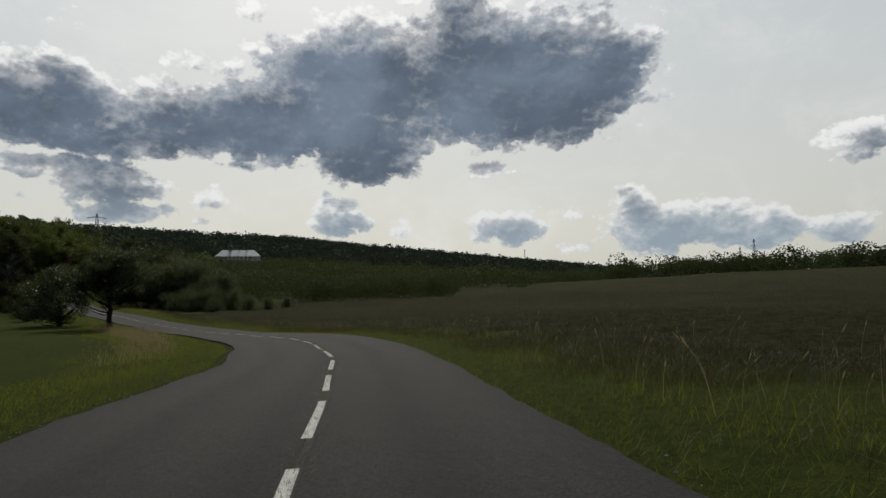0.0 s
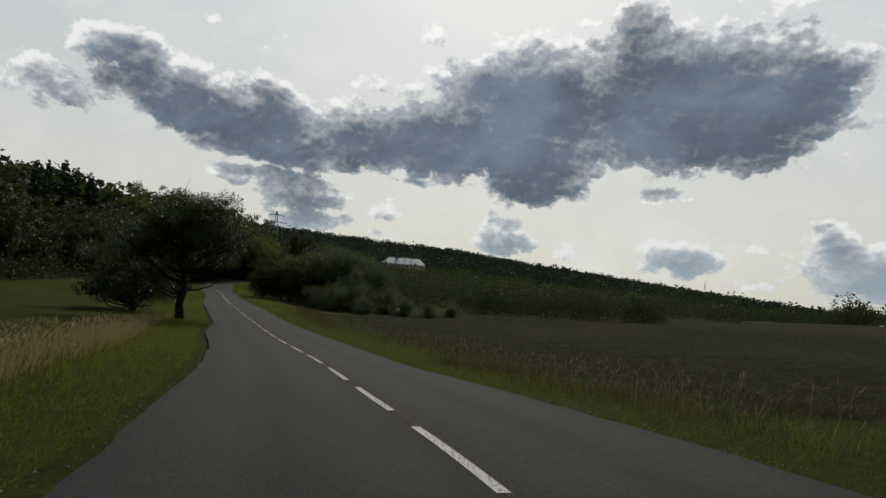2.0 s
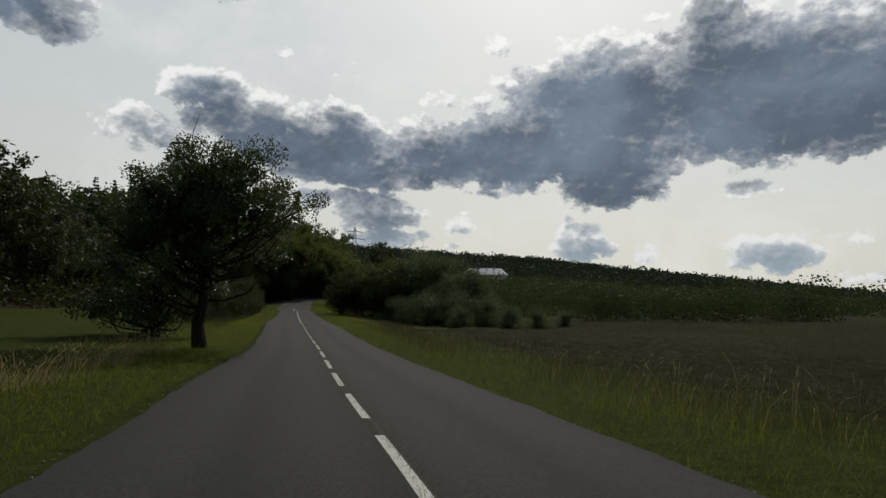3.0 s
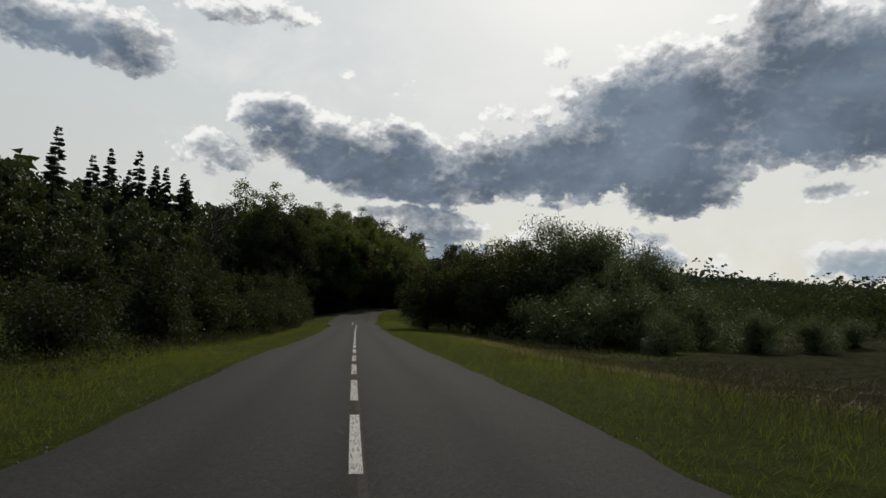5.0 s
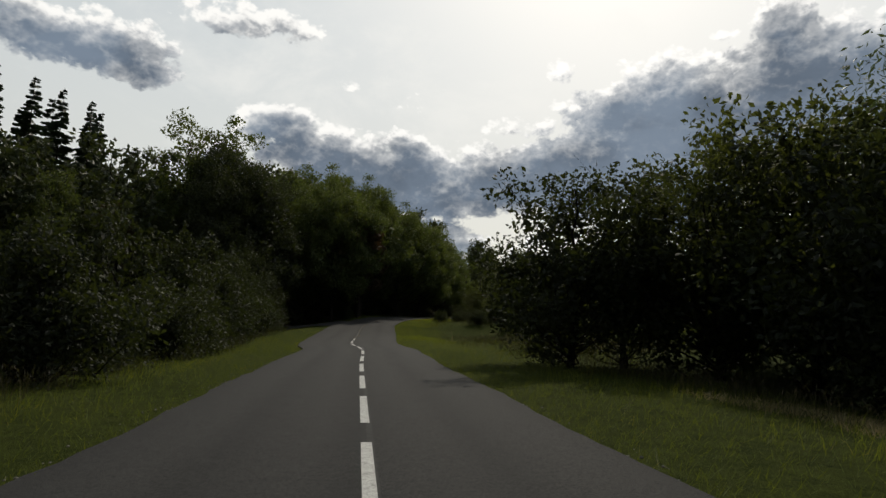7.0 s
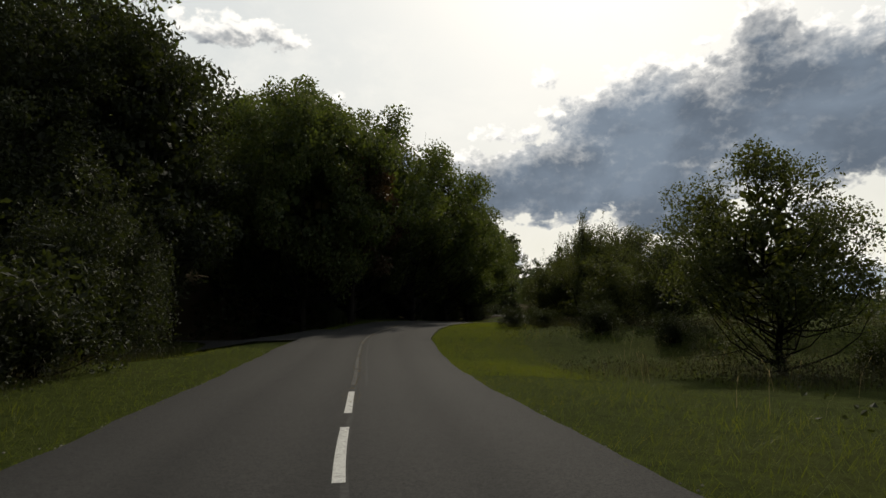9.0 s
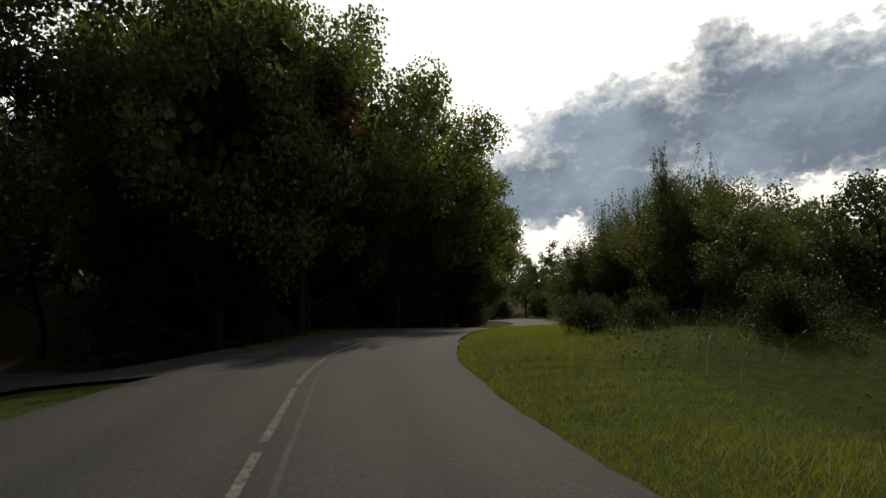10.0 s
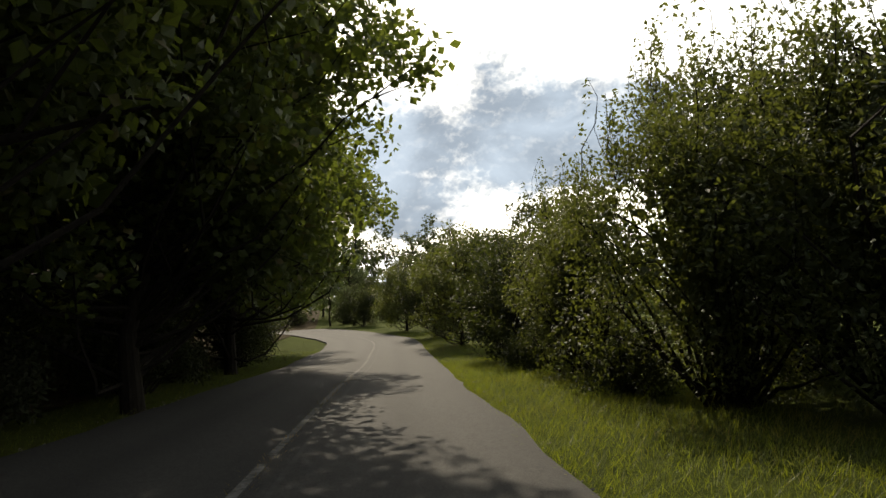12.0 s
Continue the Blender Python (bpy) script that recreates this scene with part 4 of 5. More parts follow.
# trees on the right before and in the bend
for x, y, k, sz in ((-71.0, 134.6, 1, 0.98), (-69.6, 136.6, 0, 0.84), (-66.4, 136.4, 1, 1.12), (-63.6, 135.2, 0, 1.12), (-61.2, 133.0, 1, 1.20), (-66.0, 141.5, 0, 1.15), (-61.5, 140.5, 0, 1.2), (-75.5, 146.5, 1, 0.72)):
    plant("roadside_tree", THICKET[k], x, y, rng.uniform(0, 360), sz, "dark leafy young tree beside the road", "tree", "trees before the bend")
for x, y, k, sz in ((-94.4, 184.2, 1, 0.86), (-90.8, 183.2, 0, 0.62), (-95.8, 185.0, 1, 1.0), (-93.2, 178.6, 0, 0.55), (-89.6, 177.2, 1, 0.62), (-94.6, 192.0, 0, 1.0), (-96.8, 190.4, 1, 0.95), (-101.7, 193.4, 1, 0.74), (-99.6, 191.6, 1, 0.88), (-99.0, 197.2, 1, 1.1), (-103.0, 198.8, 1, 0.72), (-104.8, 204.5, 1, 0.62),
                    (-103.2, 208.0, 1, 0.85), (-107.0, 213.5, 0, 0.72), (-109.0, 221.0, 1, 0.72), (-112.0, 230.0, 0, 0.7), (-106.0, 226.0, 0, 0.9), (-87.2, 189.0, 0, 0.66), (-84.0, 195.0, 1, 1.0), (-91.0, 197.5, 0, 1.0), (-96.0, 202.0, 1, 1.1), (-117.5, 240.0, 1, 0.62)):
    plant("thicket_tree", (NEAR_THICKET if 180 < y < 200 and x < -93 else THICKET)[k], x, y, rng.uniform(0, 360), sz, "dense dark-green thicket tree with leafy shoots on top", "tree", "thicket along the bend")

plant("round_tree", NEAR_THICKET[0], -84.5, 166.2, 40, 1.04, "round-crowned dense young tree standing in tall weeds", "tree")
for x, y, sz in ((-98.0, 174.6, 0.44), (-96.4, 175.6, 0.36), (-89.0, 172.5, 0.5), (-92.6, 173.0, 0.55), (-101.2, 187.4, 0.42), (-99.8, 184.4, 0.46), (-103.0, 194.8, 0.45), (-104.4, 200.8, 0.45), (-98.6, 181.4, 0.4), (-81.0, 168.0, 0.6), (-80.0, 160.5, 0.42)):
    plant("bush", BUSH[2], x, y, rng.uniform(0, 360), sz, "low green shrub in tall weeds inside the bend", "bush", "low shrubs in the bend", parts=("stem", "crown"))

# forest on the left slope and round the outside of the bend
rf = np.random.default_rng(17)
EDGE, _ = spline([(x, y) for x, y in FOREST_EDGE if 50 < y < 300], 1.0)
n = 0
for row, (back, gap, jit) in enumerate(((2.5, 4.3, 0.8), (7.5, 5.4, 1.4), (14.5, 5.0, 1.8))):
    k = 0.0
    while k < len(EDGE) - 1:
        e = EDGE[int(k)]
        t = EDGE[min(int(k) + 1, len(EDGE) - 1)] - EDGE[int(k) - 1 if k >= 1 else 0]
        t /= np.linalg.norm(t)
        x, y = e[0] - t[1] * back + rf.normal() * jit, e[1] + t[0] * back + rf.normal() * jit
        k += gap * rf.uniform(0.8, 1.2)
        n += 1
        if np.min(np.hypot(sp[:, 0] - x, sp[:, 1] - y)) < 5.0 or (row and y > 262) or abs(nearest(x, y)[1][0]) < 8.0:
            continue
        turn, sz = rf.uniform(0, 360), rf.uniform(0.88, 1.1) * (1.0 if y > 168 else (0.62, 0.78, 0.95)[row])
        if row == 2 and y < 168 and n % 4 or row == 1 and 95 < y < 130 and n % 4 == 0:
            plant("spruce", SPRUCE[n % 2], x, y, turn, rf.uniform(0.9, 1.15), "tall dark spruce on the wooded slope", "tree", "forest on the slope")
        elif row == 0 and n % 17 == 9:
            plant("forest_tree", RED, x, y, turn, sz, "tall tree with reddish-brown leaves at the forest edge", "tree", "forest on the slope")
        elif row == 0 and 138 < y < 235:
            plant("forest_tree", FOREST[n % 3], x, y, turn, sz, "tall broad-leaved tree at the edge of the dark forest", "tree", "forest on the slope")
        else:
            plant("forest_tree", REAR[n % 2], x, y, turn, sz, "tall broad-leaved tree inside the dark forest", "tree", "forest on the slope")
for x, y, sz in ((-125, 134, 1.1), (-127, 140, 1.15), (-131, 146, 1.1), (-135, 151, 1.15), (-136.7, 145, 1.05), (-139, 152, 1.12), (-134.7, 155.4, 1.08), (-129, 151, 1.0), (-121, 129, 1.0)):
    plant("spruce", SPRUCE[0], x, y, rf.uniform(0, 360), sz, "tall dark spruce on the wooded slope", "tree", "forest on the slope")
for x, y, turn, sz, st in ((-111.9, 186.6, 40, 0.92, 1.08), (-112.4, 194.0, 200, 0.92, 1.0), (-114.4, 203.0, 290, 0.90, 0.95), (-119.0, 213.0, 150, 0.92, 1.0), (-113.0, 179.4, 75, 1.0, 1.15), (-112.9, 173.6, 310, 0.90, 1.3), (-117.5, 176.6, 20, 1.06, 1.2)):
    plant("maple_tree", MAPLE, x, y, turn, sz, "broad maple at the forest edge reaching over the shaded road", "tree", "maples along the road", stretch=st)
for x, y, k, sz in ((-122.5, 182.5, 0, 1.08), (-127.5, 183.5, 1, 1.05), (-133, 184, 2, 1.1), (-139, 184.5, 0, 0.95), (-118.8, 191.5, 0, 0.95), (-120.2, 199.5, 2, 1.0), (-121.5, 185.5, 1, 0.98), (-125.0, 181.6, 1, 1.02), (-124.8, 164.6, 0, 1.05), (-130, 165.5, 1, 1.0), (-130.5, 182, 0, 1.15), (-119.4, 163.4, 1, 1.22), (-124.0, 160.0, 0, 1.2), (-121.0, 178.0, 0, 1.0), (-146, 183, 1, 1.0), (-153, 181, 2, 1.05)):
    plant("forest_tree", FOREST[k], x, y, rf.uniform(0, 360), sz, "tall broad-leaved tree beside the shaded side road", "tree", "forest on the slope")
plant("forest_tree", RED, -111.0, 176.4, 30, 0.80, "tall tree with reddish-brown leaves at the forest edge", "tree", "forest on the slope")
plant("birch_tree", BIRCH, -119.8, 246.5, 30, 1.0, "slender pale-leaved birch with hanging twigs beyond the bend", "tree")
plant("birch_tree", BIRCH, -123.4, 250.5, 140, 0.85, "slender pale-leaved birch with hanging twigs beyond the bend", "tree")
for x, y, sz in ((-114.6, 163.0, 1.05), (-118.0, 160.5, 1.1), (-115.2, 157.5, 1.05), (-111.6, 160.4, 0.98), (-112.6, 155.0, 0.85)):
    plant("forest_tree", DARK_TREE, x, y, rf.uniform(0, 360), sz, "tall dark dense tree before the side road", "tree", "forest on the slope", stretch=1.06)
for x, y, k, sz in ((-103.4, 152.6, 1, 0.8), (-106.4, 156.4, 0, 0.8), (-110.0, 158.0, 0, 1.1), (-108.5, 153.5, 1, 1.3), (-113, 157, 1, 1.5)):
    plant("roadside_tree", VERGE_THICKET, x - 1.6, y + 0.2, rf.uniform(0, 360), sz, "dark leafy tree on the verge before the side road", "tree", "trees along the verge")


for x, y, k, sz in ((-113.8, 189.6, 2, 0.75), (-113.9, 192.0, 0, 0.55), (-114.4, 197.4, 2, 0.8), (-115.2, 200.2, 0, 0.6), (-115.6, 206.2, 2, 0.85), (-117.0, 209.8, 0, 0.7), (-114.4, 183.2, 2, 0.8), (-119.0, 216.5, 0, 0.8), (-121.5, 224.0, 0, 0.9), (-112.8, 176.0, 2, 0.7), (-125.0, 232.0, 1, 0.9)):
    plant("bush", BUSH[k], x, y, rf.uniform(0, 360), sz, "shaded bush between the trunks at the forest edge", "bush", "bushes under the maples", parts=("stem", "crown"))


# trees that close the view beyond the far bend
for x, y, sz in ((-99, 236, 0.5), (-104, 244, 0.55), (-110, 252, 0.6), (-116, 258, 0.62), (-122, 263, 0.58), (-129, 268, 0.66), (-137, 272, 0.7), (-146, 276, 0.7), (-157, 279, 0.75), (-169, 281, 0.7), (-113, 262, 0.7), (-126, 274, 0.75)):
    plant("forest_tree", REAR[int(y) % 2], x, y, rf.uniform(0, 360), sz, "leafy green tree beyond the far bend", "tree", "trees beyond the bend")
for x, y, sz in ((-104.5, 232, 0.8), (-110, 240, 0.8), (-116, 246.5, 0.75), (-122, 252.5, 0.8), (-130, 258.5, 0.8), (-139, 263.5, 0.85), (-150, 267.5, 0.9)):
    plant("bush", BUSH[int(y) % 3], x, y, rf.uniform(0, 360), sz, "green bush on the verge of the far bend", "bush", "bushes beyond the bend", parts=("stem", "crown"))


# bare branches of a dead tree above the bushes
def dead_tree(x, y, height):
    rd = np.random.default_rng(6)
    base = tagged(new("dead_tree"), "dead tree with bare grey twisted branches", "tree")
    base.matrix_basis = Matrix.Translation((x, y, gz(x, y) - 0.1))
    u = np.linspace(0, 1, 8)[:, None]
    spine = np.array([0.5, 0.3, height]) * u + rd.normal(size=(8, 3)) * 0.12
    part("trunk", mesh_of("dead_trunk", *tubes([(spine, 0.26 * (1 - 0.8 * u[:, 0]))], 8), M_DEAD), base)
    for k in range(16):
        z = height * rd.uniform(0.45, 0.97)
        a = np.array([0.5 * z / height, 0.3 * z / height, z])
        an = rd.uniform(0, 2 * math.pi)
        R = rd.uniform(1.2, 2.8)
        b = a + np.array([math.cos(an) * R, math.sin(an) * R, rd.uniform(0.2, 1.8)])
        lines = [limb(rd, a, b, 0.09, 0.03, 6, -0.1)]
        for j in range(5):
            m = a + (b - a) * rd.uniform(0.4, 1.0)
            lines.append(limb(rd, m, m + np.array([rd.normal() * 0.5, rd.normal() * 0.5, rd.uniform(0.1, 0.9)]), 0.035, 0.01, 5, -0.1))
        part("branch", mesh_of("branch", *tubes(lines, 5), M_DEAD), base)


dead_tree(-84.5, 118.0, 11.0)


# far woods
def woods(name, spots, mat, seed, per, label, card=0.16, wide=1.0):
    rg = np.random.default_rng(seed)
    P = np.array(spots)
    z = ground_z(P[:, 0], P[:, 1])
    n = len(P)
    h, r = P[:, 2] * rg.uniform(0.75, 1.25, n), P[:, 2] * rg.uniform(0.36, 0.58, n) * wide
    g = rg.normal(size=(n, per, 3))
    g /= np.linalg.norm(g, axis=2)[:, :, None]
    g[:, :, 2] = g[:, :, 2] * 0.95 + 0.05
    rad = rg.uniform(0.68, 0.98, (n, per, 1))
    C = g * rad * np.stack([r, r, h * 0.5], 1)[:, None]
    C[:, :, 2] += (h * 0.42)[:, None]
    C += np.stack([P[:, 0], P[:, 1], z], 1)[:, None]
    C = C.reshape(-1, 3)
    sz = np.repeat(P[:, 2] * card, per)
    V, F = leaf_cards(rg, C, sz, g.reshape(-1, 3) + rg.normal(size=(n * per, 3)) * 0.35)
    return tagged(new(name, mesh_of(name, V, F, mat)), label, "woods", kind="stuff")


def leaf_cards(rg, P, size, face=None):
    """Bent sprays of leaves at points P, turned at random or to the ways given."""
    n = len(P)
    d = rg.normal(size=(n, 3))
    if face is not None:
        face = face / np.linalg.norm(face, axis=1)[:, None]
        d -= (d * face).sum(1)[:, None] * face
    d /= np.linalg.norm(d, axis=1)[:, None]
    s = np.cross(face, d) if face is not None else rg.normal(size=(n, 3))
    s -= (s * d).sum(1)[:, None] * d
    s /= np.linalg.norm(s, axis=1)[:, None]
    L = (size * rg.uniform(0.6, 1.4, n))[:, None]
    nr = np.cross(d, s) * L * 0.25
    V = np.stack([P - d * L * 0.5 - nr, P + s * L * 0.45, P + d * L * 0.5 - nr, P - s * L * 0.45], 1)
    return V.reshape(-1, 3), np.arange(4 * n).reshape(-1, 4)


def scatter(rg, n, a0, a1, r0, r1, h0, h1, keep=None):
    out = []
    while len(out) < n:
        a, r = radians(rg.uniform(a0, a1)), math.sqrt(rg.uniform(r0 * r0, r1 * r1))
        x, y = math.sin(a) * r, math.cos(a) * r
        if keep is None or keep(x, y):
            out.append((x, y, rg.uniform(h0, h1)))
    return out


ru = np.random.default_rng(29)
i_ = ru.integers(0, len(EDGE), 16000)
p_ = EDGE[i_] + np.column_stack([-ru.uniform(-1.5, 9, 16000), ru.normal(size=16000)])
p_ = p_[np.min(np.hypot(p_[:, None, 0] - sp[None, ::3, 0], p_[:, None, 1] - sp[None, ::3, 1]), axis=1) > 4.0]
hh = 0.2 + ru.random(len(p_)) ** 1.6 * (2.6 + 1.4 * wave(p_[:, 0], p_[:, 1], 3.0))
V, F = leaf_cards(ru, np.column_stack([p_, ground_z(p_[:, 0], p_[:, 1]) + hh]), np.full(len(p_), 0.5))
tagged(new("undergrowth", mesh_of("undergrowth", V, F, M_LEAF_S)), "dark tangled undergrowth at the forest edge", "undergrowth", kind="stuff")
rw = np.random.default_rng(23)
def behind_house(x, y):
    a, r = math.degrees(math.atan2(x, y)), math.hypot(x, y)
    return -21.5 < a < -16 and 470 < r < 660


woods("mid_woods", scatter(rw, 1000, -34, 8, 250, 640, 5, 13, lambda x, y: y > 250 and not behind_house(x, y)) + scatter(rw, 420, 3, 17, 430, 660, 5, 11), M_FAR, 1, 110, "mixed green woods on the valley side", 0.085, 1.4)
woods("low_scrub", scatter(rw, 260, -21.5, -16, 470, 590, 3, 5), M_FAR, 7, 80, "low scrub below the manor house", 0.11)
woods("valley_scrub", scatter(rw, 330, -30, 1, 150, 255, 4, 8, lambda x, y: y > 140 and x > -70 and nearest(x, y)[1][0] > 22), M_FAR, 2, 250, "scrub and small trees behind the field", 0.06, 1.3)
woods("left_woods", scatter(rw, 520, -75, -20, 90, 420, 13, 19, lambda x, y: forest_depth(x, y) > 20), M_FAR, 3, 60, "dark woods on the slope")
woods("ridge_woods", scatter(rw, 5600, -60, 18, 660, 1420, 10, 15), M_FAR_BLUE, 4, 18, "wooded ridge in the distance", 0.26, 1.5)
woods("field_woods", scatter(rw, 560, 15.5, 60, 400, 560, 10, 17), M_FAR, 5, 130, "row of woods beyond the field", 0.09, 1.2)


# ---- grass ----
def blades(name, P, length, width, mat, seed, lean, label, heads=False, curved=True):
    """Curved blades or stalks at points P."""
    rg = np.random.default_rng(seed)
    n = len(P)
    a = rg.uniform(0, 2 * math.pi, n)
    side_v = np.stack([np.cos(a), np.sin(a), np.zeros(n)], 1)
    ln = rg.normal(size=(n, 3)) * lean
    ln[:, 2] = 0
    ln[:, 0] += lean * 0.35
    L = length * rg.uniform(0.55, 1.35, n)[:, None]
    W = width * rg.uniform(0.7, 1.3, n)[:, None]
    tip = P + np.array([0, 0, 0.95]) * L + ln * L
    mid = (P + tip) / 2 + np.array([0, 0, 0.12]) * L - ln * L * 0.14
    if curved:
        V = np.stack([P - side_v * W, P + side_v * W, mid - side_v * W * 0.8, mid + side_v * W * 0.8, tip - side_v * W * 0.15, tip + side_v * W * 0.15], 1)
        b = 6 * np.arange(n)[:, None]
        F = np.vstack([b + np.array([[0, 1, 3, 2]]), b + np.array([[2, 3, 5, 4]])])
    else:
        V = np.stack([P - side_v * W, P + side_v * W, tip + side_v * W * 0.2, tip - side_v * W * 0.2], 1)
        b = 4 * np.arange(n)[:, None]
        F = b + np.array([[0, 1, 2, 3]])
    V = V.reshape(-1, 3)
    if heads:
        up = (tip - mid) / np.linalg.norm(tip - mid, axis=1)[:, None]
        w2 = W * 2.6
        h0, h1 = tip - up * L * 0.10, tip + up * L * 0.16
        m = (h0 + h1) / 2
        V2 = np.stack([h0, m + side_v * w2, h1, m - side_v * w2], 1).reshape(-1, 3)
        F2 = np.arange(4 * n).reshape(-1, 4) + len(V)
        V, F = np.vstack([V, V2]), np.vstack([F, F2])
    return tagged(new(name, mesh_of(name, V, F, mat)), label, "grass", kind="stuff")


def verge_points(rg, n, y0, y1, lat0, lat1, bias=1.0, clump=0.0):
    i0, i1 = int(np.argmin(np.abs(ROAD[:, 1] - y0))), int(np.argmin(np.abs(ROAD[:, 1] - y1)))
    i = rg.integers(i0, i1, n)
    u = rg.random(n) ** bias
    edge = np.where(lat0 < 0, WIDTH_L[i], WIDTH_R[i])
    lat = np.sign(lat0) * (edge + abs(lat0) + (abs(lat1) - abs(lat0)) * u)
    f = rg.random(n)[:, None]
    p = ROAD[i] + TANG[i] * 0.5 * f + RIGHT[i] * lat[:, None]
    if clump:
        keep = wave(p[:, 0], p[:, 1], clump) + 0.35 * wave(p[:, 0], p[:, 1], clump * 0.3, 3.0) > -0.15
        p = p[keep]
    if lat0 < 0:
        gap = np.hypot(p[:, None, 0] - sp[None, :40, 0], p[:, None, 1] - sp[None, :40, 1]) - SP_W[None, :40]
        p = p[gap.min(1) > 0.2]
    return np.column_stack([p, ground_z(p[:, 0], p[:, 1]) - 0.02])


rg = np.random.default_rng(77)
M_STRAW = mat_leaf("straw_grass", (0.085, 0.058, 0.018), (0.20, 0.135, 0.046), (0.08, 0.09, 0.02), (0.20, 0.15, 0.05), 0.35, 0.7, 0.35)
blades("edge_grass", np.vstack([verge_points(rg, 24000, -2, 100, -0.0, -1.3, 1.3), verge_points(rg, 9000, -2, 100, 0.0, 0.9, 1.2), verge_points(rg, 5000, 150, 200, 0.0, 0.8, 1.2)]), 0.12, 0.006, M_STRAW, 6, 0.6, "short straw-coloured grass on the road edge", False, False)
blades("mown_stubble", np.vstack([verge_points(rg, 26000, 92, 124, 4.6, 13.0, 1.0, 6.0), verge_points(rg, 5000, 84, 125, 4.5, 9.0)]), 0.12, 0.009, M_DRY, 8, 0.9, "mown tan stubble beyond the green verge", False, False)
blades("verge_grass", np.vstack([verge_points(rg, 60000, -2, 100, -0.4, -5.5, 1.2), verge_points(rg, 34000, 95, 215, -0.02, -5.5, 1.5), verge_points(rg, 34000, -2, 95, 0.02, 5.0, 1.3), verge_points(rg, 50000, 90, 225, 0.02, 5.5, 1.4), verge_points(rg, 64000, 156, 205, 0.02, 4.4, 1.2)]), 0.14, 0.0031, M_BLADE, 1, 0.6, "green and yellowed grass along the road edge", False, False)
blades("tall_grass", np.vstack([verge_points(rg, 8000, 0, 100, -2.0, -7, 1.0, 5.0), verge_points(rg, 9000, 90, 160, -2, -7, 1.0, 4.0), verge_points(rg, 4000, 0, 85, 1.2, 4.5, 1.0, 4.0), verge_points(rg, 14000, 85, 215, 2.2, 9, 1.0, 4.0)]), 0.29, 0.0038, M_BLADE, 2, 0.45, "taller tufts of green grass")
blades("dry_grass", np.vstack([verge_points(rg, 900, 26, 46, -2.6, -5.5, 1.0, 3.0), verge_points(rg, 3400, 42, 70, -2.6, -4.2, 1.0, 1.6), verge_points(rg, 300, 44, 75, 2.8, 4.8, 1.0, 2.0)]), 0.66, 0.0045, M_DRY, 3, 0.55, "pale dry seeding grass leaning in the wind", True)
blades("weeds", np.vstack([verge_points(rg, 9000, 48, 100, 1.6, 6.0, 0.8, 2.0), verge_points(rg, 26000, 134, 178, 3.6, 24, 0.8, 5.0), verge_points(rg, 10000, 88, 166, -3.2, -6.5, 1.0, 2.0), verge_points(rg, 5000, 100, 140, 4.5, 9.0, 1.0, 2.0)]), 0.46, 0.0042, M_WEED, 4, 0.4, "brownish tall weeds gone to seed", True)
blades("field_edge_weeds", verge_points(rg, 46000, -4, 52, 1.3, 6.8, 0.7, 3.0), 0.29, 0.0032, M_WEED, 24, 0.55, "dark brownish-green weeds between the verge and the field", True)
blades("dead_stalks", np.vstack([verge_points(rg, 800, -4, 60, 1.8, 7.5, 1.0, 2.0), verge_points(rg, 700, 136, 176, 4.0, 16, 1.0, 3.0)]), 0.68, 0.0036, M_DRY, 14, 0.3, "pale dead stalks with seed heads standing above the weeds", True)
hp = np.vstack([verge_points(rg, 9000, 92, 168, -3.2, -6.8, 1.0, 2.6), verge_points(rg, 16000, 134, 178, 3.4, 22, 0.8, 4.0)])
hp[:, 2] += rg.random(len(hp)) ** 1.4 * (0.55 + 0.35 * wave(hp[:, 0], hp[:, 1], 1.7))
V, F = leaf_cards(rg, hp, np.full(len(hp), 0.09))
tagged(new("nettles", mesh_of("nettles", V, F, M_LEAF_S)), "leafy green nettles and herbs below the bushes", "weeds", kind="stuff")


# ---- far buildings, masts ----
def box(bm, x0, x1, y0, y1, z0, z1):
    vs = [bm.verts.new(p) for p in ((x0, y0, z0), (x1, y0, z0), (x1, y1, z0), (x0, y1, z0), (x0, y0, z1), (x1, y0, z1), (x1, y1, z1), (x0, y1, z1))]
    for f in ((0, 3, 2, 1), (4, 5, 6, 7), (0, 1, 5, 4), (1, 2, 6, 5), (2, 3, 7, 6), (3, 0, 4, 7)):
        bm.faces.new([vs[i] for i in f])


def bm_part(name, bm, mat, parent, label=""):
    me = bpy.data.meshes.new(name)
    bm.to_mesh(me)
    bm.free()
    me.materials.append(mat)
    return part(name, me, parent, label)


M_WALL = mat_plain("old_plaster", (0.42, 0.37, 0.31), (0.55, 0.48, 0.41), 0.6, 0.9)
M_ROOF = mat_plain("sheet_roof", (0.40, 0.42, 0.44), (0.55, 0.57, 0.58), 0.4, 0.35, 0.3)
M_GLASS = mat_plain("dark_window", (0.02, 0.022, 0.025), (0.04, 0.045, 0.05), 1.0, 0.15)
M_STEEL = mat_plain("galvanised_steel", (0.16, 0.17, 0.18), (0.26, 0.27, 0.28), 2.0, 0.5, 0.8)
M_SPIRE = mat_plain("dark_copper", (0.03, 0.035, 0.035), (0.06, 0.07, 0.065), 1.0, 0.5, 0.3)


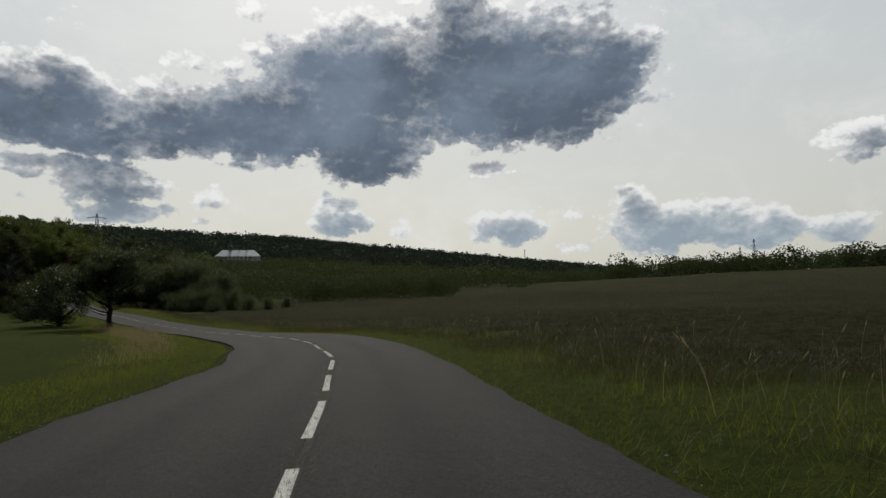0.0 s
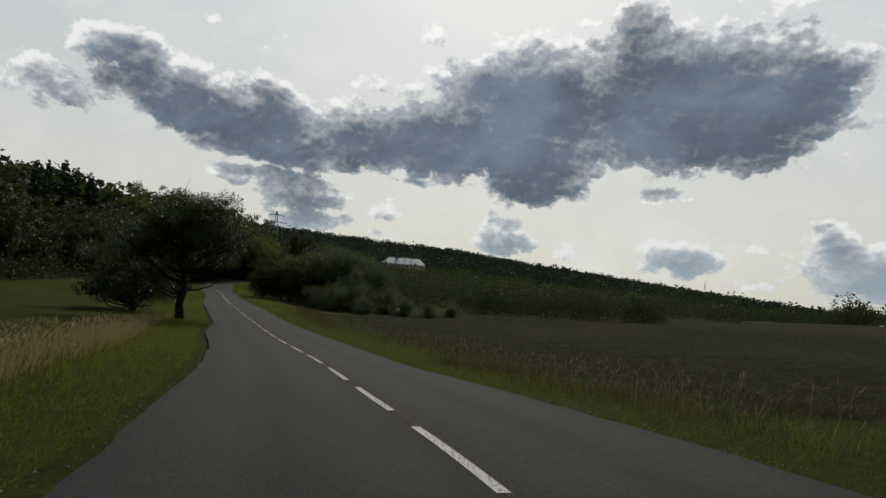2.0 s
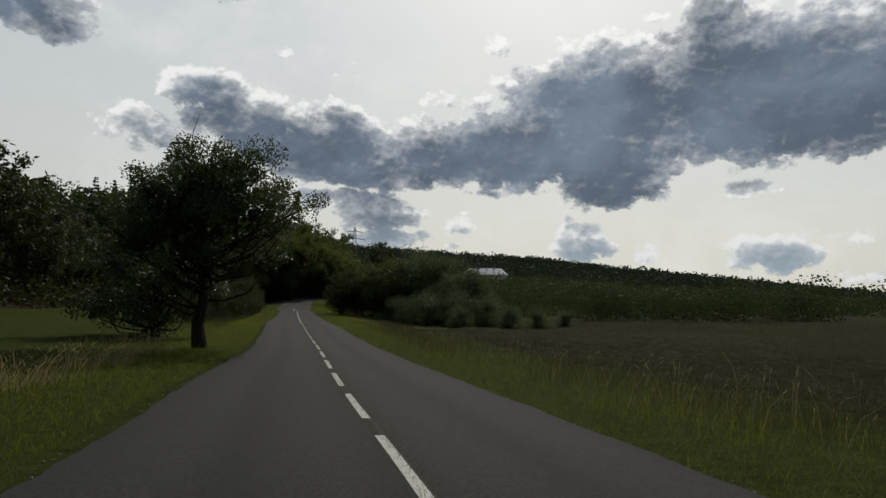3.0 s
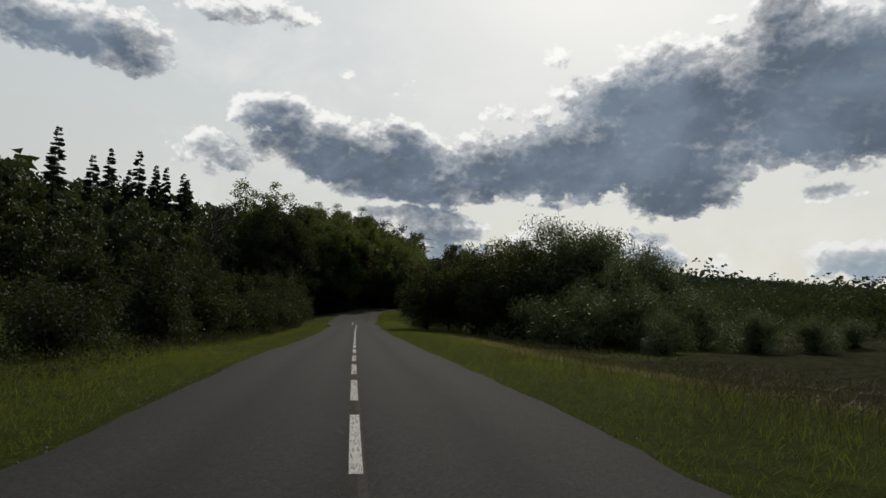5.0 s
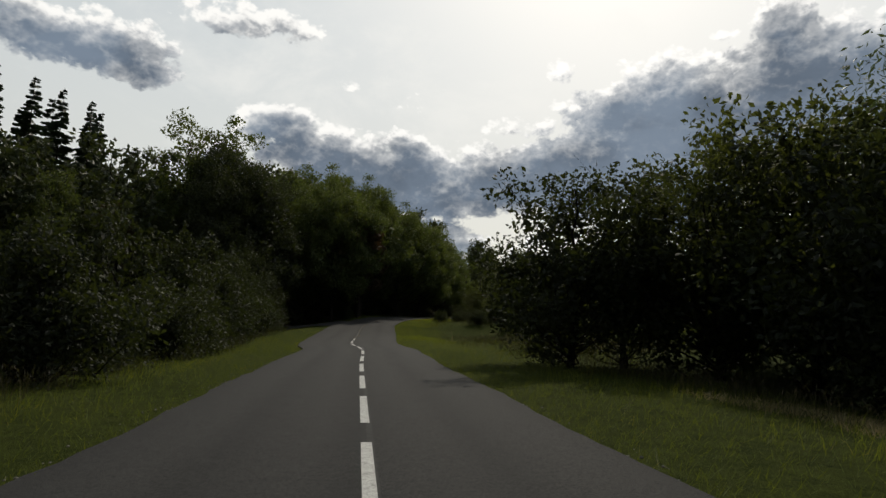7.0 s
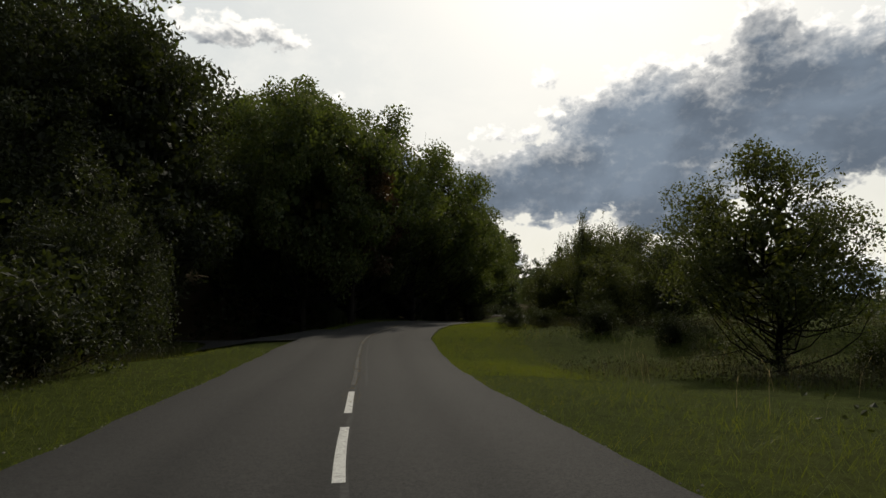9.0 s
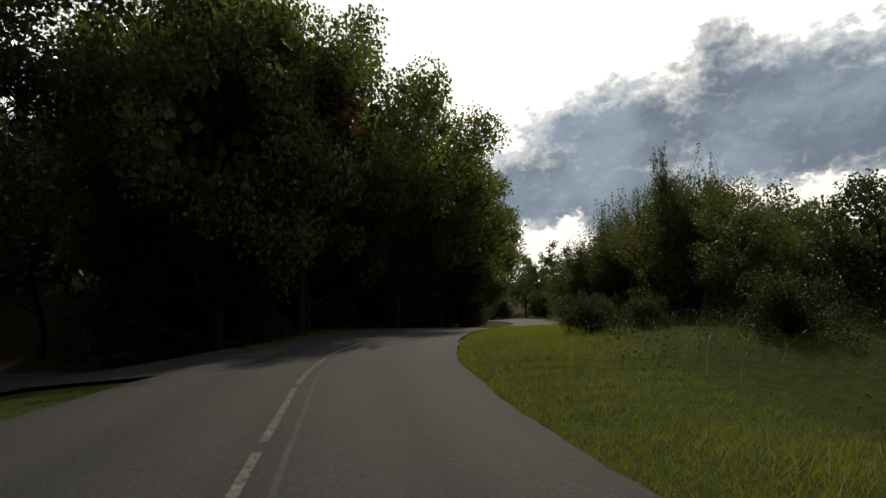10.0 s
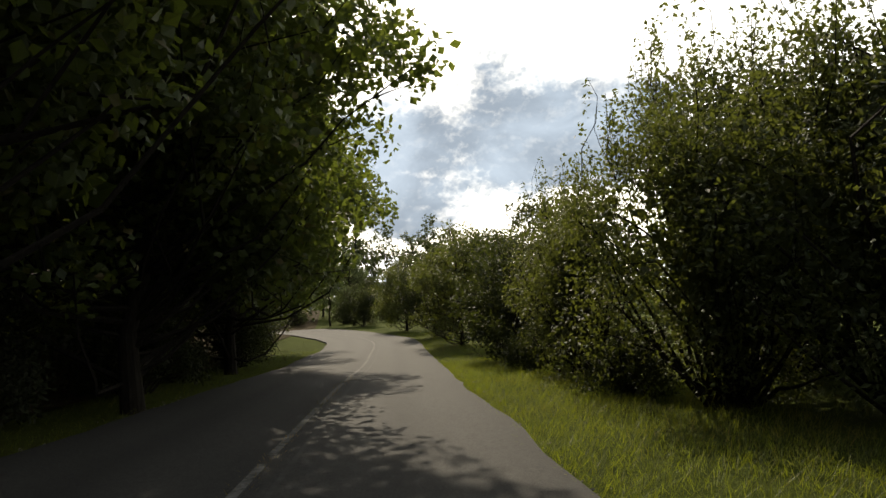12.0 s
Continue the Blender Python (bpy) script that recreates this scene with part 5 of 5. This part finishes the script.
def manor(x, y, z, turn):
    base = tagged(new("manor_house"), "old manor house with pale metal roof and dark spire", "house")
    base.matrix_basis = pose(x, y, z, 0, 0, turn)
    w, d, h = 21.0, 7.5, 9.5
    bm = bmesh.new()
    box(bm, -w, w, -d, d, -3, h)
    bm_part("wall", bm, M_WALL, base)
    bm = bmesh.new()
    a = [bm.verts.new(p) for p in ((-w - 0.6, -d - 0.6, h), (w + 0.6, -d - 0.6, h), (w + 0.6, d + 0.6, h), (-w - 0.6, d + 0.6, h), (-w + 6, 0, h + 6.5), (w - 6, 0, h + 6.5))]
    for f in ((0, 1, 5, 4), (1, 2, 5), (2, 3, 4, 5), (3, 0, 4), (3, 2, 1, 0)):
        bm.faces.new([a[i] for i in f])
    roof = bm_part("roof", bm, M_ROOF, base, "pale grey sheet-metal hip roof")
    for cx in (-8, 1, 8):
        bm = bmesh.new()
        box(bm, cx - 0.6, cx + 0.6, -1.6, -0.5, h + 4, h + 7.6)
        bm_part("chimney", bm, M_WALL, roof)
    for row in range(3):
        for k in range(9):
            cx = -w + 2.6 + k * 3.6
            bm = bmesh.new()
            box(bm, cx - 0.6, cx + 0.6, -d - 0.06, -d + 0.1, 1.0 + row * 3.1, 2.8 + row * 3.1)
            bm_part("window", bm, M_GLASS, base)
    rings = ((0, 1.7), (4.5, 1.7), (5.2, 2.1), (6.6, 1.3), (7.4, 0.8), (8.6, 1.15), (9.6, 0.7), (11, 0.3), (15.5, 0.05))
    pts = np.array([(-7.5, 0, h + 4.5 + q[0]) for q in rings])
    V, F = tubes([(pts, [q[1] for q in rings])], 8)
    part("spire", mesh_of("spire", V, F, M_SPIRE), base, "dark onion-domed spire")


manor(-203, 606, 28.5, 18)


def lattice_mast(name, x, y, height, width, arms, label):
    base = tagged(new(name), label, "pylon")
    base.matrix_basis = pose(x, y, gz(x, y) - 1, 0, 0, 35)
    lines = []
    taper = lambda z: width * (1 - 0.86 * z / height)
    zs = np.linspace(0, height, 9)
    for sx, sy in ((1, 1), (1, -1), (-1, 1), (-1, -1)):
        part("leg", mesh_of("leg", *tubes([(np.array([(sx * taper(z), sy * taper(z), z) for z in zs]), np.full(9, 0.22))], 4), M_STEEL), base)
    for a, b in zip(zs[:-1], zs[1:]):
        for s in (1, -1):
            lines += [(np.array([(-taper(a), s * taper(a), a), (taper(b), s * taper(b), b)]), np.full(2, 0.12)), (np.array([(s * taper(a), taper(a), a), (s * taper(b), -taper(b), b)]), np.full(2, 0.12))]
    part("bracing", mesh_of("bracing", *tubes(lines, 4), M_STEEL), base)
    for z, half in arms:
        part("crossarm", mesh_of("crossarm", *tubes([(np.array([(-half, 0, z), (0, 0, z + 0.9), (half, 0, z)]), np.full(3, 0.25))], 4), M_STEEL), base)


lattice_mast("power_pylon", -230, 405, 34, 2.6, ((31, 5.5), (26, 7.5)), "tall lattice power pylon above the woods")
lattice_mast("power_pylon", 505, 985, 58, 3.4, ((54, 6), (47, 9)), "tall lattice power pylon beyond the field")
lattice_mast("power_pylon", 470, 960, 44, 2.8, ((41, 5), (36, 7)), "lattice power pylon beyond the field")
lattice_mast("radio_mast", 168, 1240, 34, 1.6, (), "slim radio mast on the distant ridge")


# sprouts and stubble scattered over the near field
rs = np.random.default_rng(91)
i_ = rs.integers(int(np.argmin(np.abs(ROAD[:, 1] + 10))), int(np.argmin(np.abs(ROAD[:, 1] - 92))), 26000)
lat_ = 8.5 + rs.random(26000) ** 1.5 * 75
p_ = ROAD[i_] + RIGHT[i_] * lat_[:, None] + rs.normal(size=(26000, 2)) * 0.4
P_ = np.column_stack([p_, ground_z(p_[:, 0], p_[:, 1]) + 0.03])
blades("field_stubble", P_[6000:], 0.13, 0.012, M_WEED, 92, 0.7, "short stubble and sprouts on the ploughed field", False, False)


blades("straw_litter", P_[:6000], 0.07, 0.006, M_DRY, 93, 1.4, "scattered pale straw on the ploughed field", False, False)


# loose stones along the road edges
def stones(n):
    rs = np.random.default_rng(55)
    i = rs.integers(int(np.argmin(np.abs(ROAD[:, 1] - 0))), int(np.argmin(np.abs(ROAD[:, 1] - 200))), n)
    sgn = np.where(rs.random(n) < 0.62, -1.0, 1.0)
    lat = sgn * (np.where(sgn < 0, WIDTH_L[i], WIDTH_R[i]) + 0.02 + np.abs(rs.normal(size=n)) * 0.16)
    p = ROAD[i] + RIGHT[i] * lat[:, None] + TANG[i] * rs.random(n)[:, None] * 0.5
    z = ROAD_Z[i] - lat * BANK[i] - 0.02
    r = 0.006 + rs.random(n) ** 3 * 0.02
    octa = np.array([(1, 0, 0), (0, 1, 0), (-1, 0, 0), (0, -1, 0), (0, 0, 0.7), (0, 0, -0.7)])
    V = np.column_stack([p, z])[:, None] + octa[None] * r[:, None, None] * rs.uniform(0.7, 1.3, (n, 6, 1))
    f = np.array([(0, 1, 4), (1, 2, 4), (2, 3, 4), (3, 0, 4), (1, 0, 5), (2, 1, 5), (3, 2, 5), (0, 3, 5)])
    return V.reshape(-1, 3), (f[None] + 6 * np.arange(n)[:, None, None]).reshape(-1, 3)


M_STONE = mat_plain("pale_gravel", (0.07, 0.065, 0.055), (0.20, 0.185, 0.16), 20.0, 0.9)
V, F = stones(2600)
tagged(new("roadside_gravel", mesh_of("roadside_gravel", V, F, M_STONE)), "loose pale gravel along the asphalt edge", "gravel", kind="stuff")
